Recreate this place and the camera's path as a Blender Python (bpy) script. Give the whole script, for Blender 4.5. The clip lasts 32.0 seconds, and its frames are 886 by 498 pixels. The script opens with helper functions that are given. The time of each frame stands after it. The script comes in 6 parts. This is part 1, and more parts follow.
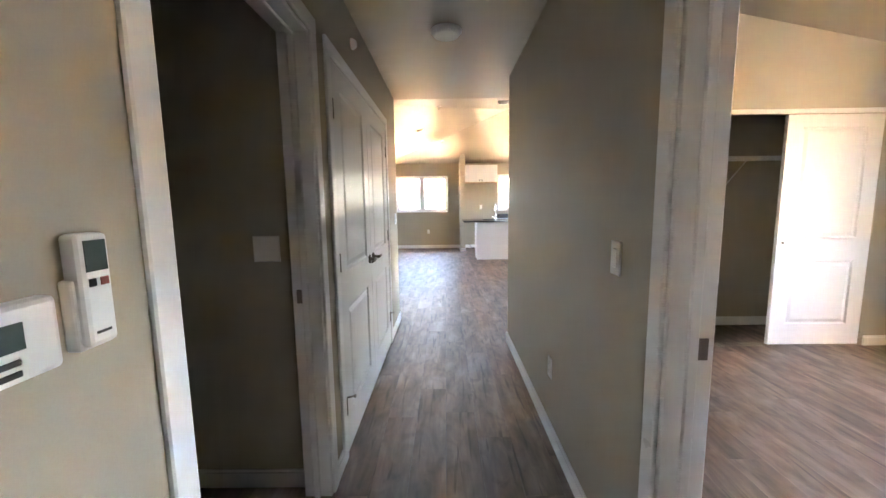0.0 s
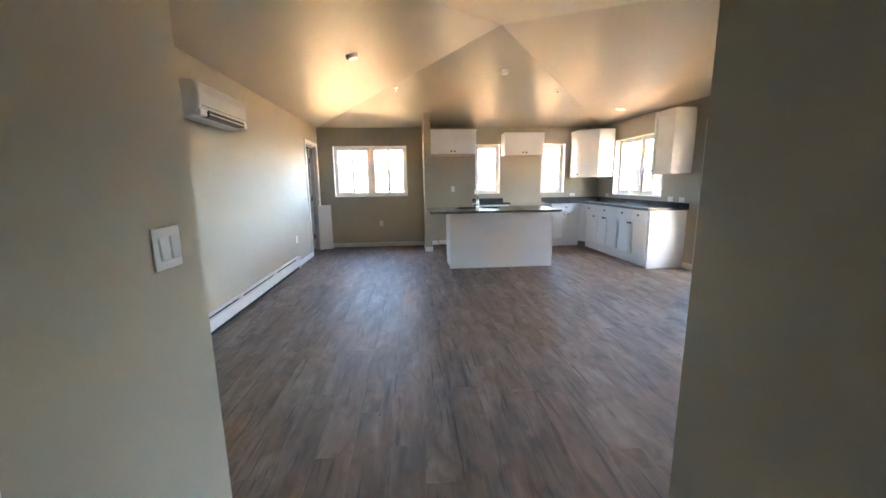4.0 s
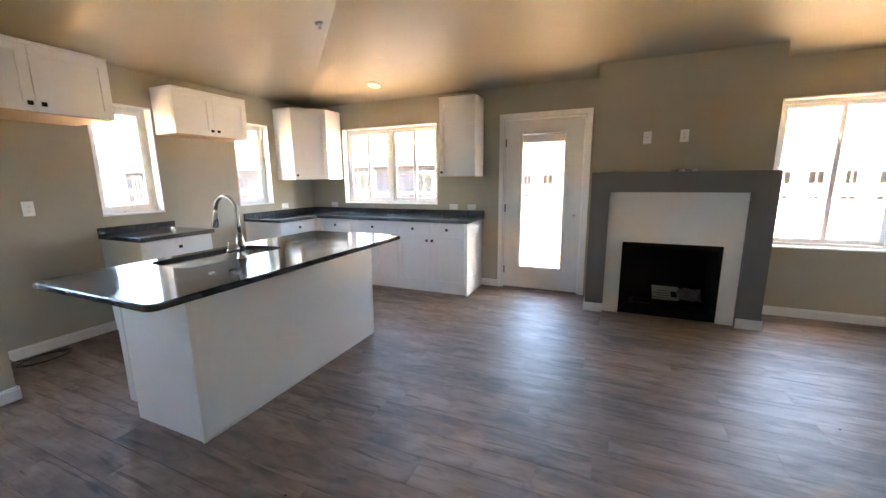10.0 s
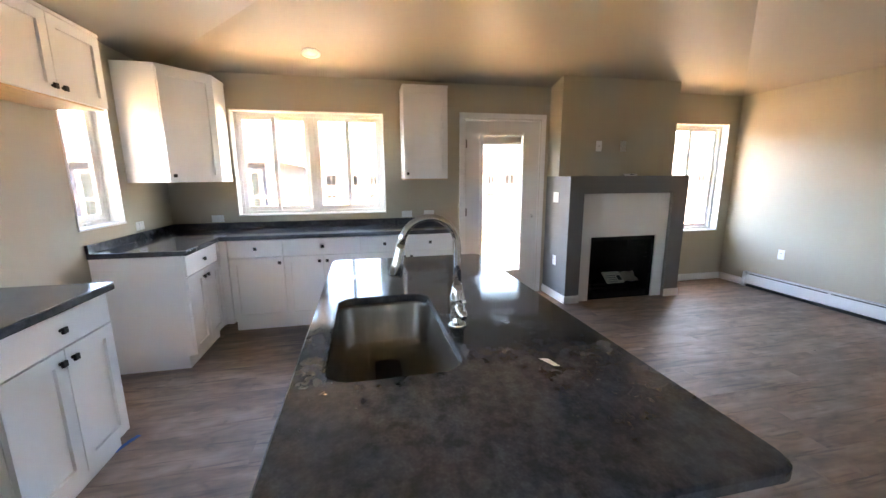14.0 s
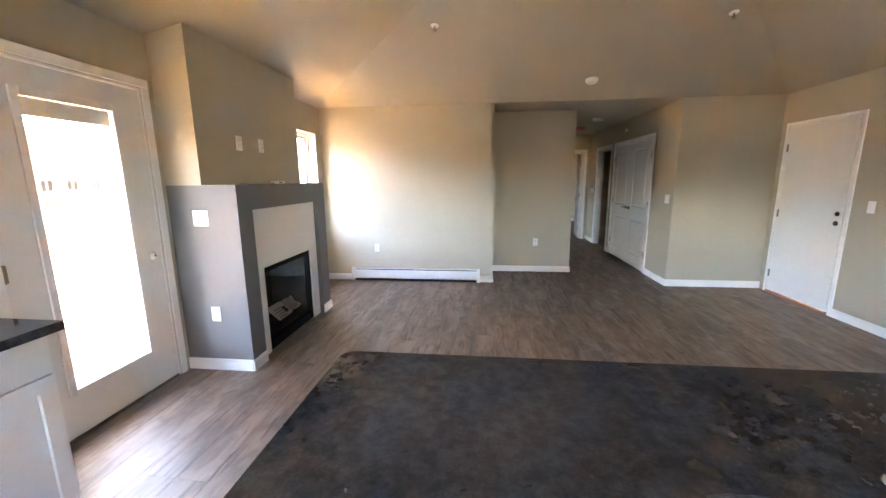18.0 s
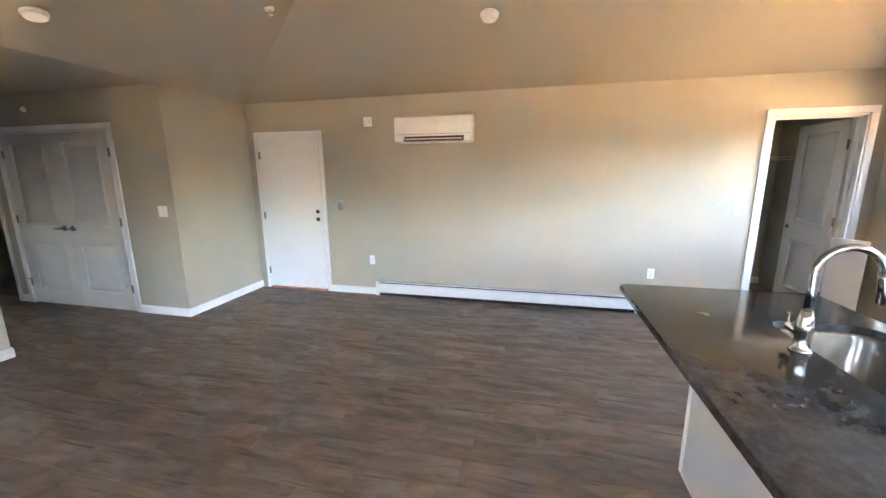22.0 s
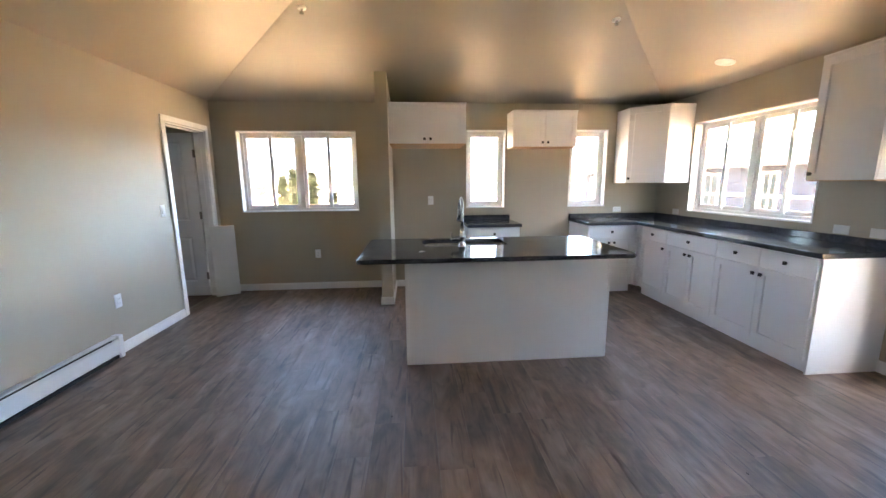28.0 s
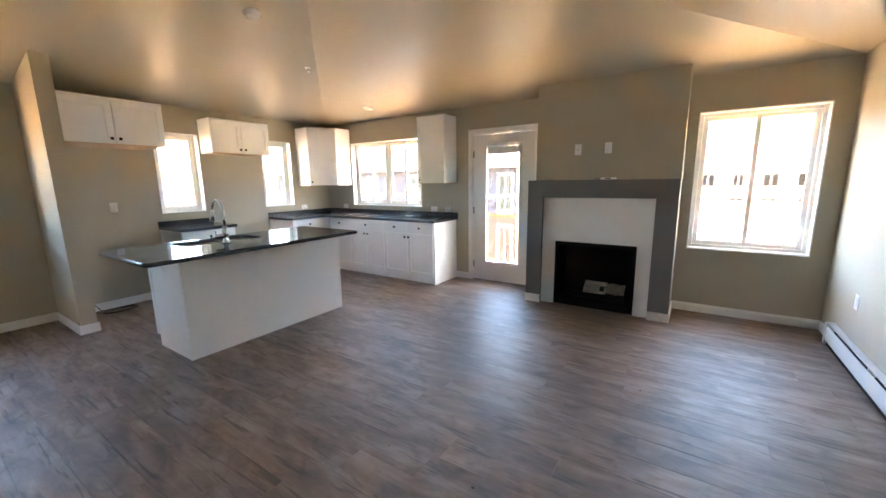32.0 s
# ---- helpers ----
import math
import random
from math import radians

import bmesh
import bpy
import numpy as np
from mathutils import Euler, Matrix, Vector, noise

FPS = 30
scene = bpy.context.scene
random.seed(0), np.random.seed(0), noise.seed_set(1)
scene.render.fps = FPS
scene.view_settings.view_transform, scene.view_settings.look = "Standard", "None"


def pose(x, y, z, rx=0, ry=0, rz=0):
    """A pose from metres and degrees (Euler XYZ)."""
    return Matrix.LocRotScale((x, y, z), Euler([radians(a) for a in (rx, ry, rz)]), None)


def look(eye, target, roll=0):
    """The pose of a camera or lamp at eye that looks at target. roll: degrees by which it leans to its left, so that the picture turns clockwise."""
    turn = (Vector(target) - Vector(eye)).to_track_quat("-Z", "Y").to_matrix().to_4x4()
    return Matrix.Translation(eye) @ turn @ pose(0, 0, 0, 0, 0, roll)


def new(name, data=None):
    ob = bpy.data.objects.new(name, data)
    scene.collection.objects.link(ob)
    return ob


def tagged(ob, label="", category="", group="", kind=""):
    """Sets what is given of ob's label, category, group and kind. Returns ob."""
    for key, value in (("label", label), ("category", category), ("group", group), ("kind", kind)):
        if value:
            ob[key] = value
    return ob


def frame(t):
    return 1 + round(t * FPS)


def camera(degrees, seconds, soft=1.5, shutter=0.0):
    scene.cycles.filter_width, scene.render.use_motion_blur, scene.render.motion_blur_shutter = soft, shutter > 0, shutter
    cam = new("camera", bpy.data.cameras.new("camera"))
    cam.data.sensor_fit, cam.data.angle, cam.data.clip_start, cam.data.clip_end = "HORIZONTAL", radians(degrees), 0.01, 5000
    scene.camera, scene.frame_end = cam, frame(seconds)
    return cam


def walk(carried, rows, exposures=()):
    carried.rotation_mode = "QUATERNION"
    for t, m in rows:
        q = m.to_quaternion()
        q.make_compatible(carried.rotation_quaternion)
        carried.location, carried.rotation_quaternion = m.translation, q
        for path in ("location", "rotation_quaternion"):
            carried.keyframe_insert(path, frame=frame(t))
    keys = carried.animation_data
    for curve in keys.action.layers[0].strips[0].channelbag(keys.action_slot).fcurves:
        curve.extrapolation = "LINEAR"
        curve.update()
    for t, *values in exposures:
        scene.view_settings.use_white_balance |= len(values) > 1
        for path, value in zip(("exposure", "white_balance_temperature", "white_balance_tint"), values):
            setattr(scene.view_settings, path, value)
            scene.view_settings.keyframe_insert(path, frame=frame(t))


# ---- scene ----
cam = camera(99.3, 32.0)
PATH = [
    (0, (0.139, -0.046, 1.339), (0.122, 1.939, 1.092), -0.8),
    (0.5, (0.112, 0.367, 1.328), (0.097, 2.35, 1.066), -0.9),
    (1, (0.119, 0.784, 1.318), (0.106, 2.762, 1.018), -1.0),
    (1.5, (0.103, 1.173, 1.3), (0.094, 3.147, 0.975), -0.9),
    (2, (0.068, 1.558, 1.304), (0.067, 3.529, 0.964), -0.5),
    (2.5, (0.107, 1.93, 1.3), (0.105, 3.9, 0.956), -0.9),
    (4.5, (0.292, 3.251, 1.343), (0.612, 5.193, 0.985), -0.7),
    (5, (0.265, 3.607, 1.343), (0.787, 5.503, 0.981), -0.7),
    (5.5, (0.356, 3.933, 1.328), (1.016, 5.786, 0.969), -0.7),
    (6, (0.367, 4.252, 1.342), (1.17, 6.047, 0.981), -0.7),
    (6.5, (0.345, 4.597, 1.321), (1.331, 6.3, 0.961), -0.6),
    (7, (0.273, 4.944, 1.34), (1.401, 6.554, 0.972), -0.7),
    (7.5, (0.159, 5.211, 1.345), (1.413, 6.726, 0.981), -0.6),
    (8, (0.102, 5.464, 1.333), (1.516, 6.831, 0.971), -0.6),
    (8.5, (0.005, 5.782, 1.348), (1.577, 6.963, 0.981), -0.7),
    (9, (-0.13, 6.099, 1.358), (1.549, 7.123, 0.996), -0.6),
    (9.5, (-0.199, 6.413, 1.369), (1.551, 7.308, 1.002), -0.6),
    (10, (-0.278, 6.725, 1.386), (1.524, 7.512, 1.019), -0.6),
    (10.5, (-0.356, 7.022, 1.393), (1.497, 7.681, 1.029), -0.6),
    (11, (-0.36, 7.38, 1.365), (1.545, 7.871, 1.003), -0.3),
    (11.5, (-0.375, 7.695, 1.357), (1.56, 8.053, 1.001), -0.3),
    (12, (-0.363, 8.031, 1.367), (1.592, 8.257, 1.01), -0.3),
    (12.5, (-0.278, 8.332, 1.376), (1.687, 8.435, 1.016), -0.3),
    (13, (-0.196, 8.588, 1.408), (1.77, 8.554, 1.04), -0.4),
    (13.5, (-0.059, 8.851, 1.423), (1.895, 8.641, 1.049), -0.3),
    (14.5, (0.27, 9.235, 1.424), (2.13, 8.6, 1.054), -0.5),
    (15.5, (0.709, 9.441, 1.427), (2.278, 8.256, 1.062), -0.7),
    (16, (0.957, 9.551, 1.428), (2.304, 8.117, 1.068), -0.6),
    (16.5, (1.253, 9.565, 1.428), (2.331, 7.919, 1.066), -0.6),
    (17, (1.518, 9.521, 1.437), (2.329, 7.729, 1.072), -0.7),
    (17.5, (1.798, 9.51, 1.458), (2.319, 7.613, 1.095), -0.6),
    (18, (2.052, 9.427, 1.459), (2.268, 7.473, 1.094), -0.5),
    (18.5, (2.339, 9.344, 1.465), (2.245, 7.38, 1.103), -0.5),
    (19, (2.564, 9.246, 1.467), (2.169, 7.319, 1.106), -0.6),
    (19.5, (2.65, 9.037, 1.502), (1.931, 7.209, 1.126), -0.6),
    (20, (2.733, 8.822, 1.527), (1.718, 7.141, 1.147), -0.5),
    (20.5, (2.798, 8.585, 1.525), (1.499, 7.112, 1.144), -0.5),
    (21, (2.789, 8.338, 1.511), (1.214, 7.166, 1.132), -0.4),
    (21.5, (2.831, 8.046, 1.495), (1.037, 7.244, 1.123), -0.3),
    (22, (2.811, 7.818, 1.544), (0.903, 7.367, 1.151), -0.4),
    (22.5, (2.792, 7.52, 1.488), (0.83, 7.405, 1.121), -0.3),
    (23, (2.797, 7.263, 1.512), (0.835, 7.386, 1.142), -0.3),
    (23.5, (2.75, 7.046, 1.477), (0.824, 7.45, 1.116), -0.4),
    (24, (2.639, 6.785, 1.46), (0.813, 7.52, 1.107), -0.4),
    (24.5, (2.54, 6.523, 1.479), (0.86, 7.545, 1.12), -0.3),
    (25, (2.38, 6.293, 1.479), (0.889, 7.575, 1.114), -0.3),
    (25.5, (2.157, 6.103, 1.445), (0.919, 7.633, 1.095), -0.4),
    (27.5, (1.2, 5.822, 1.424), (1.072, 7.787, 1.073), -0.6),
    (28, (0.931, 5.837, 1.421), (1.081, 7.801, 1.073), -0.5),
    (28.5, (0.771, 5.867, 1.413), (1.222, 7.783, 1.061), -0.6),
    (29, (0.658, 5.797, 1.331), (1.403, 7.624, 1.003), -0.7),
    (29.5, (0.455, 5.721, 1.354), (1.514, 7.381, 1.003), -0.7),
    (30, (0.295, 5.657, 1.367), (1.549, 7.174, 1.01), -0.7),
    (30.5, (0.112, 5.598, 1.377), (1.503, 6.989, 1.015), -0.8),
    (31, (-0.063, 5.517, 1.377), (1.454, 6.77, 1.017), -0.8),
    (31.5, (-0.237, 5.38, 1.41), (1.349, 6.542, 1.046), -0.9),
    (32, (-0.42, 5.279, 1.436), (1.222, 6.365, 1.082), -0.8),
]
EXPOSURE = [(0.0, 9.32, 7150, 22), (1.0, 9.4, 7150, 25), (2.0, 8.88, 6850, 24), (2.5, 8.75, 6850, 23), (4.5, 7.98, 6700, 12), (9.0, 7.96, 6950, 13), (12.0, 7.66, 7050, 16), (13.5, 7.76, 7000, 16), (16.0, 8.15, 7150, 18),
            (19.0, 8.45, 7350, 20), (21.0, 8.76, 7200, 20), (22.5, 8.42, 6800, 16), (24.0, 8.18, 6400, 14), (25.5, 7.88, 6400, 14), (28.0, 7.7, 6750, 15), (30.0, 7.92, 7000, 15), (32.0, 7.96, 7000, 14)]
walk(cam, [(t, look(eye, target, roll)) for t, eye, target, roll in PATH], EXPOSURE)

# ---- world and sun ----
SUN_AZ, SUN_EL = 182.0, 52.0          # clockwise from +y, degrees
world = bpy.data.worlds.new("sky")
scene.world = world
world.use_nodes = True
wn = world.node_tree.nodes
sky = wn.new("ShaderNodeTexSky")
sky.sky_type = "NISHITA"
sky.sun_disc = False
sky.sun_elevation, sky.sun_rotation = radians(SUN_EL), radians(SUN_AZ)
sky.altitude, sky.dust_density, sky.air_density = 300.0, 3.0, 1.0
wn["Background"].inputs["Strength"].default_value = 0.14
world.node_tree.links.new(sky.outputs["Color"], wn["Background"].inputs["Color"])
sun = new("sun", bpy.data.lights.new("sun", "SUN"))
sun.data.energy, sun.data.angle, sun.data.color = 5.0, radians(0.5), (1.0, 0.93, 0.82)
a, e = radians(SUN_AZ), radians(SUN_EL)
sun.matrix_world = look((math.sin(a) * math.cos(e) * 60, math.cos(a) * math.cos(e) * 60, math.sin(e) * 60), (0, 0, 0))
scene.view_settings.exposure = 0.0


# ---- materials ----
def node_mat(name):
    m = bpy.data.materials.new(name)
    m.use_nodes = True
    nt = m.node_tree
    return m, nt, nt.nodes["Principled BSDF"]


def surf(name, c1, c2, rough=0.5, scale=3.0, grain=60.0, bump=0.05, metal=0.0, stretch=(1, 1, 1), rvar=0.1, coat=0.0, per=0.0):
    """Two-scale noise between two base colours, fine bump, uneven gloss."""
    m, nt, p = node_mat(name)
    N, L = nt.nodes, nt.links
    co, mp = N.new("ShaderNodeTexCoord"), N.new("ShaderNodeMapping")
    mp.inputs["Scale"].default_value = stretch
    L.new(co.outputs["Object"], mp.inputs["Vector"])
    big, fine = N.new("ShaderNodeTexNoise"), N.new("ShaderNodeTexNoise")
    for n, s, d in ((big, scale, 4.0), (fine, grain, 6.0)):
        n.inputs["Scale"].default_value, n.inputs["Detail"].default_value = s, d
        L.new(mp.outputs["Vector"], n.inputs["Vector"])
    add = N.new("ShaderNodeMath")
    add.operation = "MULTIPLY_ADD"
    add.inputs[1].default_value = 0.35
    L.new(fine.outputs["Fac"], add.inputs[0])
    sc = N.new("ShaderNodeMath")
    sc.operation = "MULTIPLY"
    sc.inputs[1].default_value = 0.65
    L.new(big.outputs["Fac"], sc.inputs[0])
    L.new(sc.outputs[0], add.inputs[2])
    fac = add.outputs[0]
    if per:
        oi, pm = N.new("ShaderNodeObjectInfo"), N.new("ShaderNodeMath")
        pm.operation = "MULTIPLY_ADD"
        pm.inputs[1].default_value = per
        L.new(oi.outputs["Random"], pm.inputs[0])
        L.new(fac, pm.inputs[2])
        fac = pm.outputs[0]
    ramp = N.new("ShaderNodeValToRGB")
    ramp.color_ramp.elements[0].position, ramp.color_ramp.elements[1].position = 0.3, 0.7 + per
    ramp.color_ramp.elements[0].color, ramp.color_ramp.elements[1].color = (*c1, 1), (*c2, 1)
    L.new(fac, ramp.inputs["Fac"])
    L.new(ramp.outputs["Color"], p.inputs["Base Color"])
    rr = N.new("ShaderNodeMapRange")
    rr.inputs["To Min"].default_value, rr.inputs["To Max"].default_value = max(rough - rvar, 0.02), min(rough + rvar, 1.0)
    L.new(big.outputs["Fac"], rr.inputs["Value"])
    L.new(rr.outputs["Result"], p.inputs["Roughness"])
    p.inputs["Metallic"].default_value = metal
    p.inputs["Coat Weight"].default_value = coat
    if bump:
        b = N.new("ShaderNodeBump")
        b.inputs["Strength"].default_value, b.inputs["Distance"].default_value = bump, 0.004
        L.new(fine.outputs["Fac"], b.inputs["Height"])
        L.new(b.outputs["Normal"], p.inputs["Normal"])
    return m


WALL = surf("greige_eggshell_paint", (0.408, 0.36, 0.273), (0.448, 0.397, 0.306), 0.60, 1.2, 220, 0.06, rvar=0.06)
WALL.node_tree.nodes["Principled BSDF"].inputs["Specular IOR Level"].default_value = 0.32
# ceiling greige set below the wall tone; warm ground bounce put into its colour
CEIL = surf("bounce_toned_greige_satin", (0.35, 0.30, 0.232), (0.388, 0.336, 0.262), 0.46, 0.9, 160, 0.08, rvar=0.06)
TRIM = surf("white_trim_enamel", (0.79, 0.785, 0.765), (0.84, 0.835, 0.82), 0.32, 2.0, 120, 0.03)
DOORW = surf("white_door_enamel", (0.72, 0.715, 0.69), (0.78, 0.775, 0.755), 0.34, 1.5, 150, 0.04)
CABW = surf("white_cabinet_lacquer", (0.80, 0.80, 0.785), (0.85, 0.85, 0.84), 0.36, 2.0, 180, 0.03)
CABIN = surf("raw_cabinet_underside_wood", (0.55, 0.36, 0.20), (0.66, 0.46, 0.28), 0.55, 4.0, 60, 0.1, stretch=(1, 8, 1))
VINYL = surf("almond_vinyl_frame", (0.78, 0.765, 0.73), (0.82, 0.805, 0.775), 0.4, 3.0, 90, 0.02)
SURROUND = surf("charcoal_grey_paint", (0.14, 0.132, 0.126), (0.162, 0.153, 0.146), 0.5, 1.5, 200, 0.06)
PANELW = surf("white_fire_board", (0.74, 0.73, 0.71), (0.79, 0.78, 0.765), 0.5, 1.5, 140, 0.05)
BLACKM = surf("black_stove_metal", (0.005, 0.005, 0.005), (0.010, 0.010, 0.010), 0.6, 8.0, 120, 0.1)
BLACKM.node_tree.nodes["Principled BSDF"].inputs["Specular IOR Level"].default_value = 0.12
SOOT = surf("black_firebox_lining", (0.003, 0.003, 0.003), (0.006, 0.006, 0.005), 0.8, 6.0, 60, 0.2)
SOOT.node_tree.nodes["Principled BSDF"].inputs["Specular IOR Level"].default_value = 0.08
KNOBM = surf("black_knob_metal", (0.015, 0.014, 0.013), (0.035, 0.033, 0.03), 0.35, 20.0, 120, 0.05, metal=0.6)
CHROME = surf("polished_chrome", (0.72, 0.72, 0.73), (0.80, 0.80, 0.81), 0.06, 6.0, 80, 0.0, metal=1.0, rvar=0.03)
NICKEL = surf("satin_nickel", (0.42, 0.39, 0.35), (0.52, 0.49, 0.45), 0.3, 8.0, 150, 0.02, metal=1.0)
BRONZE = surf("dark_hinge_metal", (0.20, 0.18, 0.16), (0.28, 0.26, 0.23), 0.4, 8.0, 150, 0.03, metal=0.9)
STEEL = surf("brushed_stainless_steel", (0.62, 0.58, 0.52), (0.74, 0.70, 0.64), 0.22, 2.0, 200, 0.04, metal=1.0, stretch=(1, 30, 1), rvar=0.06)
PLAST = surf("white_plastic", (0.78, 0.78, 0.76), (0.83, 0.83, 0.81), 0.35, 5.0, 100, 0.02)
DARKP = surf("dark_plastic", (0.02, 0.02, 0.022), (0.04, 0.04, 0.042), 0.3, 5.0, 100, 0.02)
LCD = surf("grey_green_lcd", (0.05, 0.07, 0.06), (0.08, 0.10, 0.09), 0.2, 5.0, 60, 0.0)
REDP = surf("faded_red_plastic", (0.45, 0.10, 0.08), (0.5, 0.14, 0.12), 0.4, 5.0, 60, 0.0)
METW = surf("white_enamelled_steel", (0.70, 0.71, 0.70), (0.76, 0.77, 0.76), 0.33, 2.0, 100, 0.03)
GAP = surf("shadow_gap_black", (0.01, 0.01, 0.01), (0.02, 0.02, 0.02), 0.8, 5.0, 60, 0.0)
PAPER = surf("printed_paper", (0.70, 0.68, 0.63), (0.80, 0.78, 0.73), 0.6, 6.0, 80, 0.05)
BAG = surf("pale_beige_bag", (0.42, 0.38, 0.30), (0.6, 0.55, 0.46), 0.3, 12.0, 80, 0.1)
INK = surf("black_ink", (0.03, 0.03, 0.03), (0.06, 0.06, 0.06), 0.6, 6.0, 80, 0.0)
TAPE = surf("blue_masking_tape", (0.02, 0.11, 0.42), (0.04, 0.16, 0.52), 0.6, 20.0, 150, 0.1)
THRES = surf("red_brown_threshold_wood", (0.27, 0.085, 0.045), (0.36, 0.125, 0.07), 0.4, 10.0, 120, 0.1, stretch=(1, 0.1, 1))
CORD = surf("black_cord_rubber", (0.012, 0.012, 0.012), (0.025, 0.025, 0.025), 0.5, 20.0, 100, 0.0)
WIRE = surf("white_coated_wire", (0.72, 0.72, 0.70), (0.78, 0.78, 0.76), 0.4, 8.0, 100, 0.0)
BARE = surf("dark_dirt_crumb", (0.03, 0.025, 0.02), (0.07, 0.06, 0.05), 0.9, 40.0, 200, 0.0)
BLIND = surf("cream_blind_slat", (0.70, 0.64, 0.55), (0.76, 0.70, 0.62), 0.5, 8.0, 60, 0.0)


def stone():
    """Dark polished stone: soft blue-grey and brown mottles, fine pale specks."""
    m, nt, p = node_mat("dark_granite")
    N, L = nt.nodes, nt.links
    co = N.new("ShaderNodeTexCoord")
    cloud, mott, speck, tint = (N.new("ShaderNodeTexNoise") for _ in range(4))
    for n, s, d, r in ((cloud, 3.0, 2.0, 0.45), (mott, 30.0, 5.0, 0.6), (speck, 150.0, 3.0, 0.6), (tint, 2.2, 2.0, 0.5)):
        n.inputs["Scale"].default_value, n.inputs["Detail"].default_value, n.inputs["Roughness"].default_value = s, d, r
        L.new(co.outputs["Object"], n.inputs["Vector"])
    hue = N.new("ShaderNodeValToRGB")
    hue.color_ramp.elements[0].position, hue.color_ramp.elements[0].color = 0.35, (0.029, 0.031, 0.037, 1)
    hue.color_ramp.elements[1].position, hue.color_ramp.elements[1].color = 0.65, (0.037, 0.036, 0.036, 1)
    L.new(tint.outputs["Fac"], hue.inputs["Fac"])
    col = hue.outputs["Color"]
    for src, p0, v0, p1, v1 in ((cloud, 0.32, 0.72, 0.68, 1.3), (mott, 0.38, 0.62, 0.64, 1.5), (speck, 0.45, 0.92, 0.72, 1.3)):
        r = N.new("ShaderNodeMapRange")
        r.inputs["From Min"].default_value, r.inputs["From Max"].default_value = p0, p1
        r.inputs["To Min"].default_value, r.inputs["To Max"].default_value = v0, v1
        L.new(src.outputs["Fac"], r.inputs["Value"])
        mx = N.new("ShaderNodeMix")
        mx.data_type, mx.blend_type = "RGBA", "MULTIPLY"
        mx.inputs[0].default_value = 1.0
        L.new(col, mx.inputs[6])
        L.new(r.outputs["Result"], mx.inputs[7])
        col = mx.outputs[2]
    rr = N.new("ShaderNodeMapRange")
    rr.inputs["From Min"].default_value, rr.inputs["From Max"].default_value = 0.52, 0.66
    rr.inputs["To Min"].default_value, rr.inputs["To Max"].default_value = 0.07, 0.2
    dull = N.new("ShaderNodeTexNoise")
    dull.inputs["Scale"].default_value, dull.inputs["Detail"].default_value = 4.5, 5.0
    L.new(co.outputs["Object"], dull.inputs["Vector"])
    L.new(dull.outputs["Fac"], rr.inputs["Value"])
    # dried water smudges leave a thin grey film
    film = N.new("ShaderNodeMapRange")
    film.inputs["From Min"].default_value, film.inputs["From Max"].default_value = 0.44, 0.74
    film.inputs["To Min"].default_value, film.inputs["To Max"].default_value = 0.0, 0.06
    wet = N.new("ShaderNodeTexNoise")
    wet.inputs["Scale"].default_value, wet.inputs["Detail"].default_value, wet.inputs["Distortion"].default_value = 2.6, 4.0, 1.2
    L.new(co.outputs["Object"], wet.inputs["Vector"])
    L.new(wet.outputs["Fac"], film.inputs["Value"])
    dust = N.new("ShaderNodeMix")
    dust.data_type = "RGBA"
    L.new(film.outputs["Result"], dust.inputs[0])
    L.new(col, dust.inputs[6])
    dust.inputs[7].default_value = (0.40, 0.40, 0.41, 1)
    L.new(dust.outputs[2], p.inputs["Base Color"])
    more = N.new("ShaderNodeMath")
    more.operation = "MULTIPLY_ADD"
    more.inputs[1].default_value = 0.8
    L.new(film.outputs["Result"], more.inputs[0])
    L.new(rr.outputs["Result"], more.inputs[2])
    L.new(more.outputs[0], p.inputs["Roughness"])
    p.inputs["Specular IOR Level"].default_value = 0.5
    p.inputs["Coat Weight"].default_value, p.inputs["Coat Roughness"].default_value = 0.08, 0.4
    return m


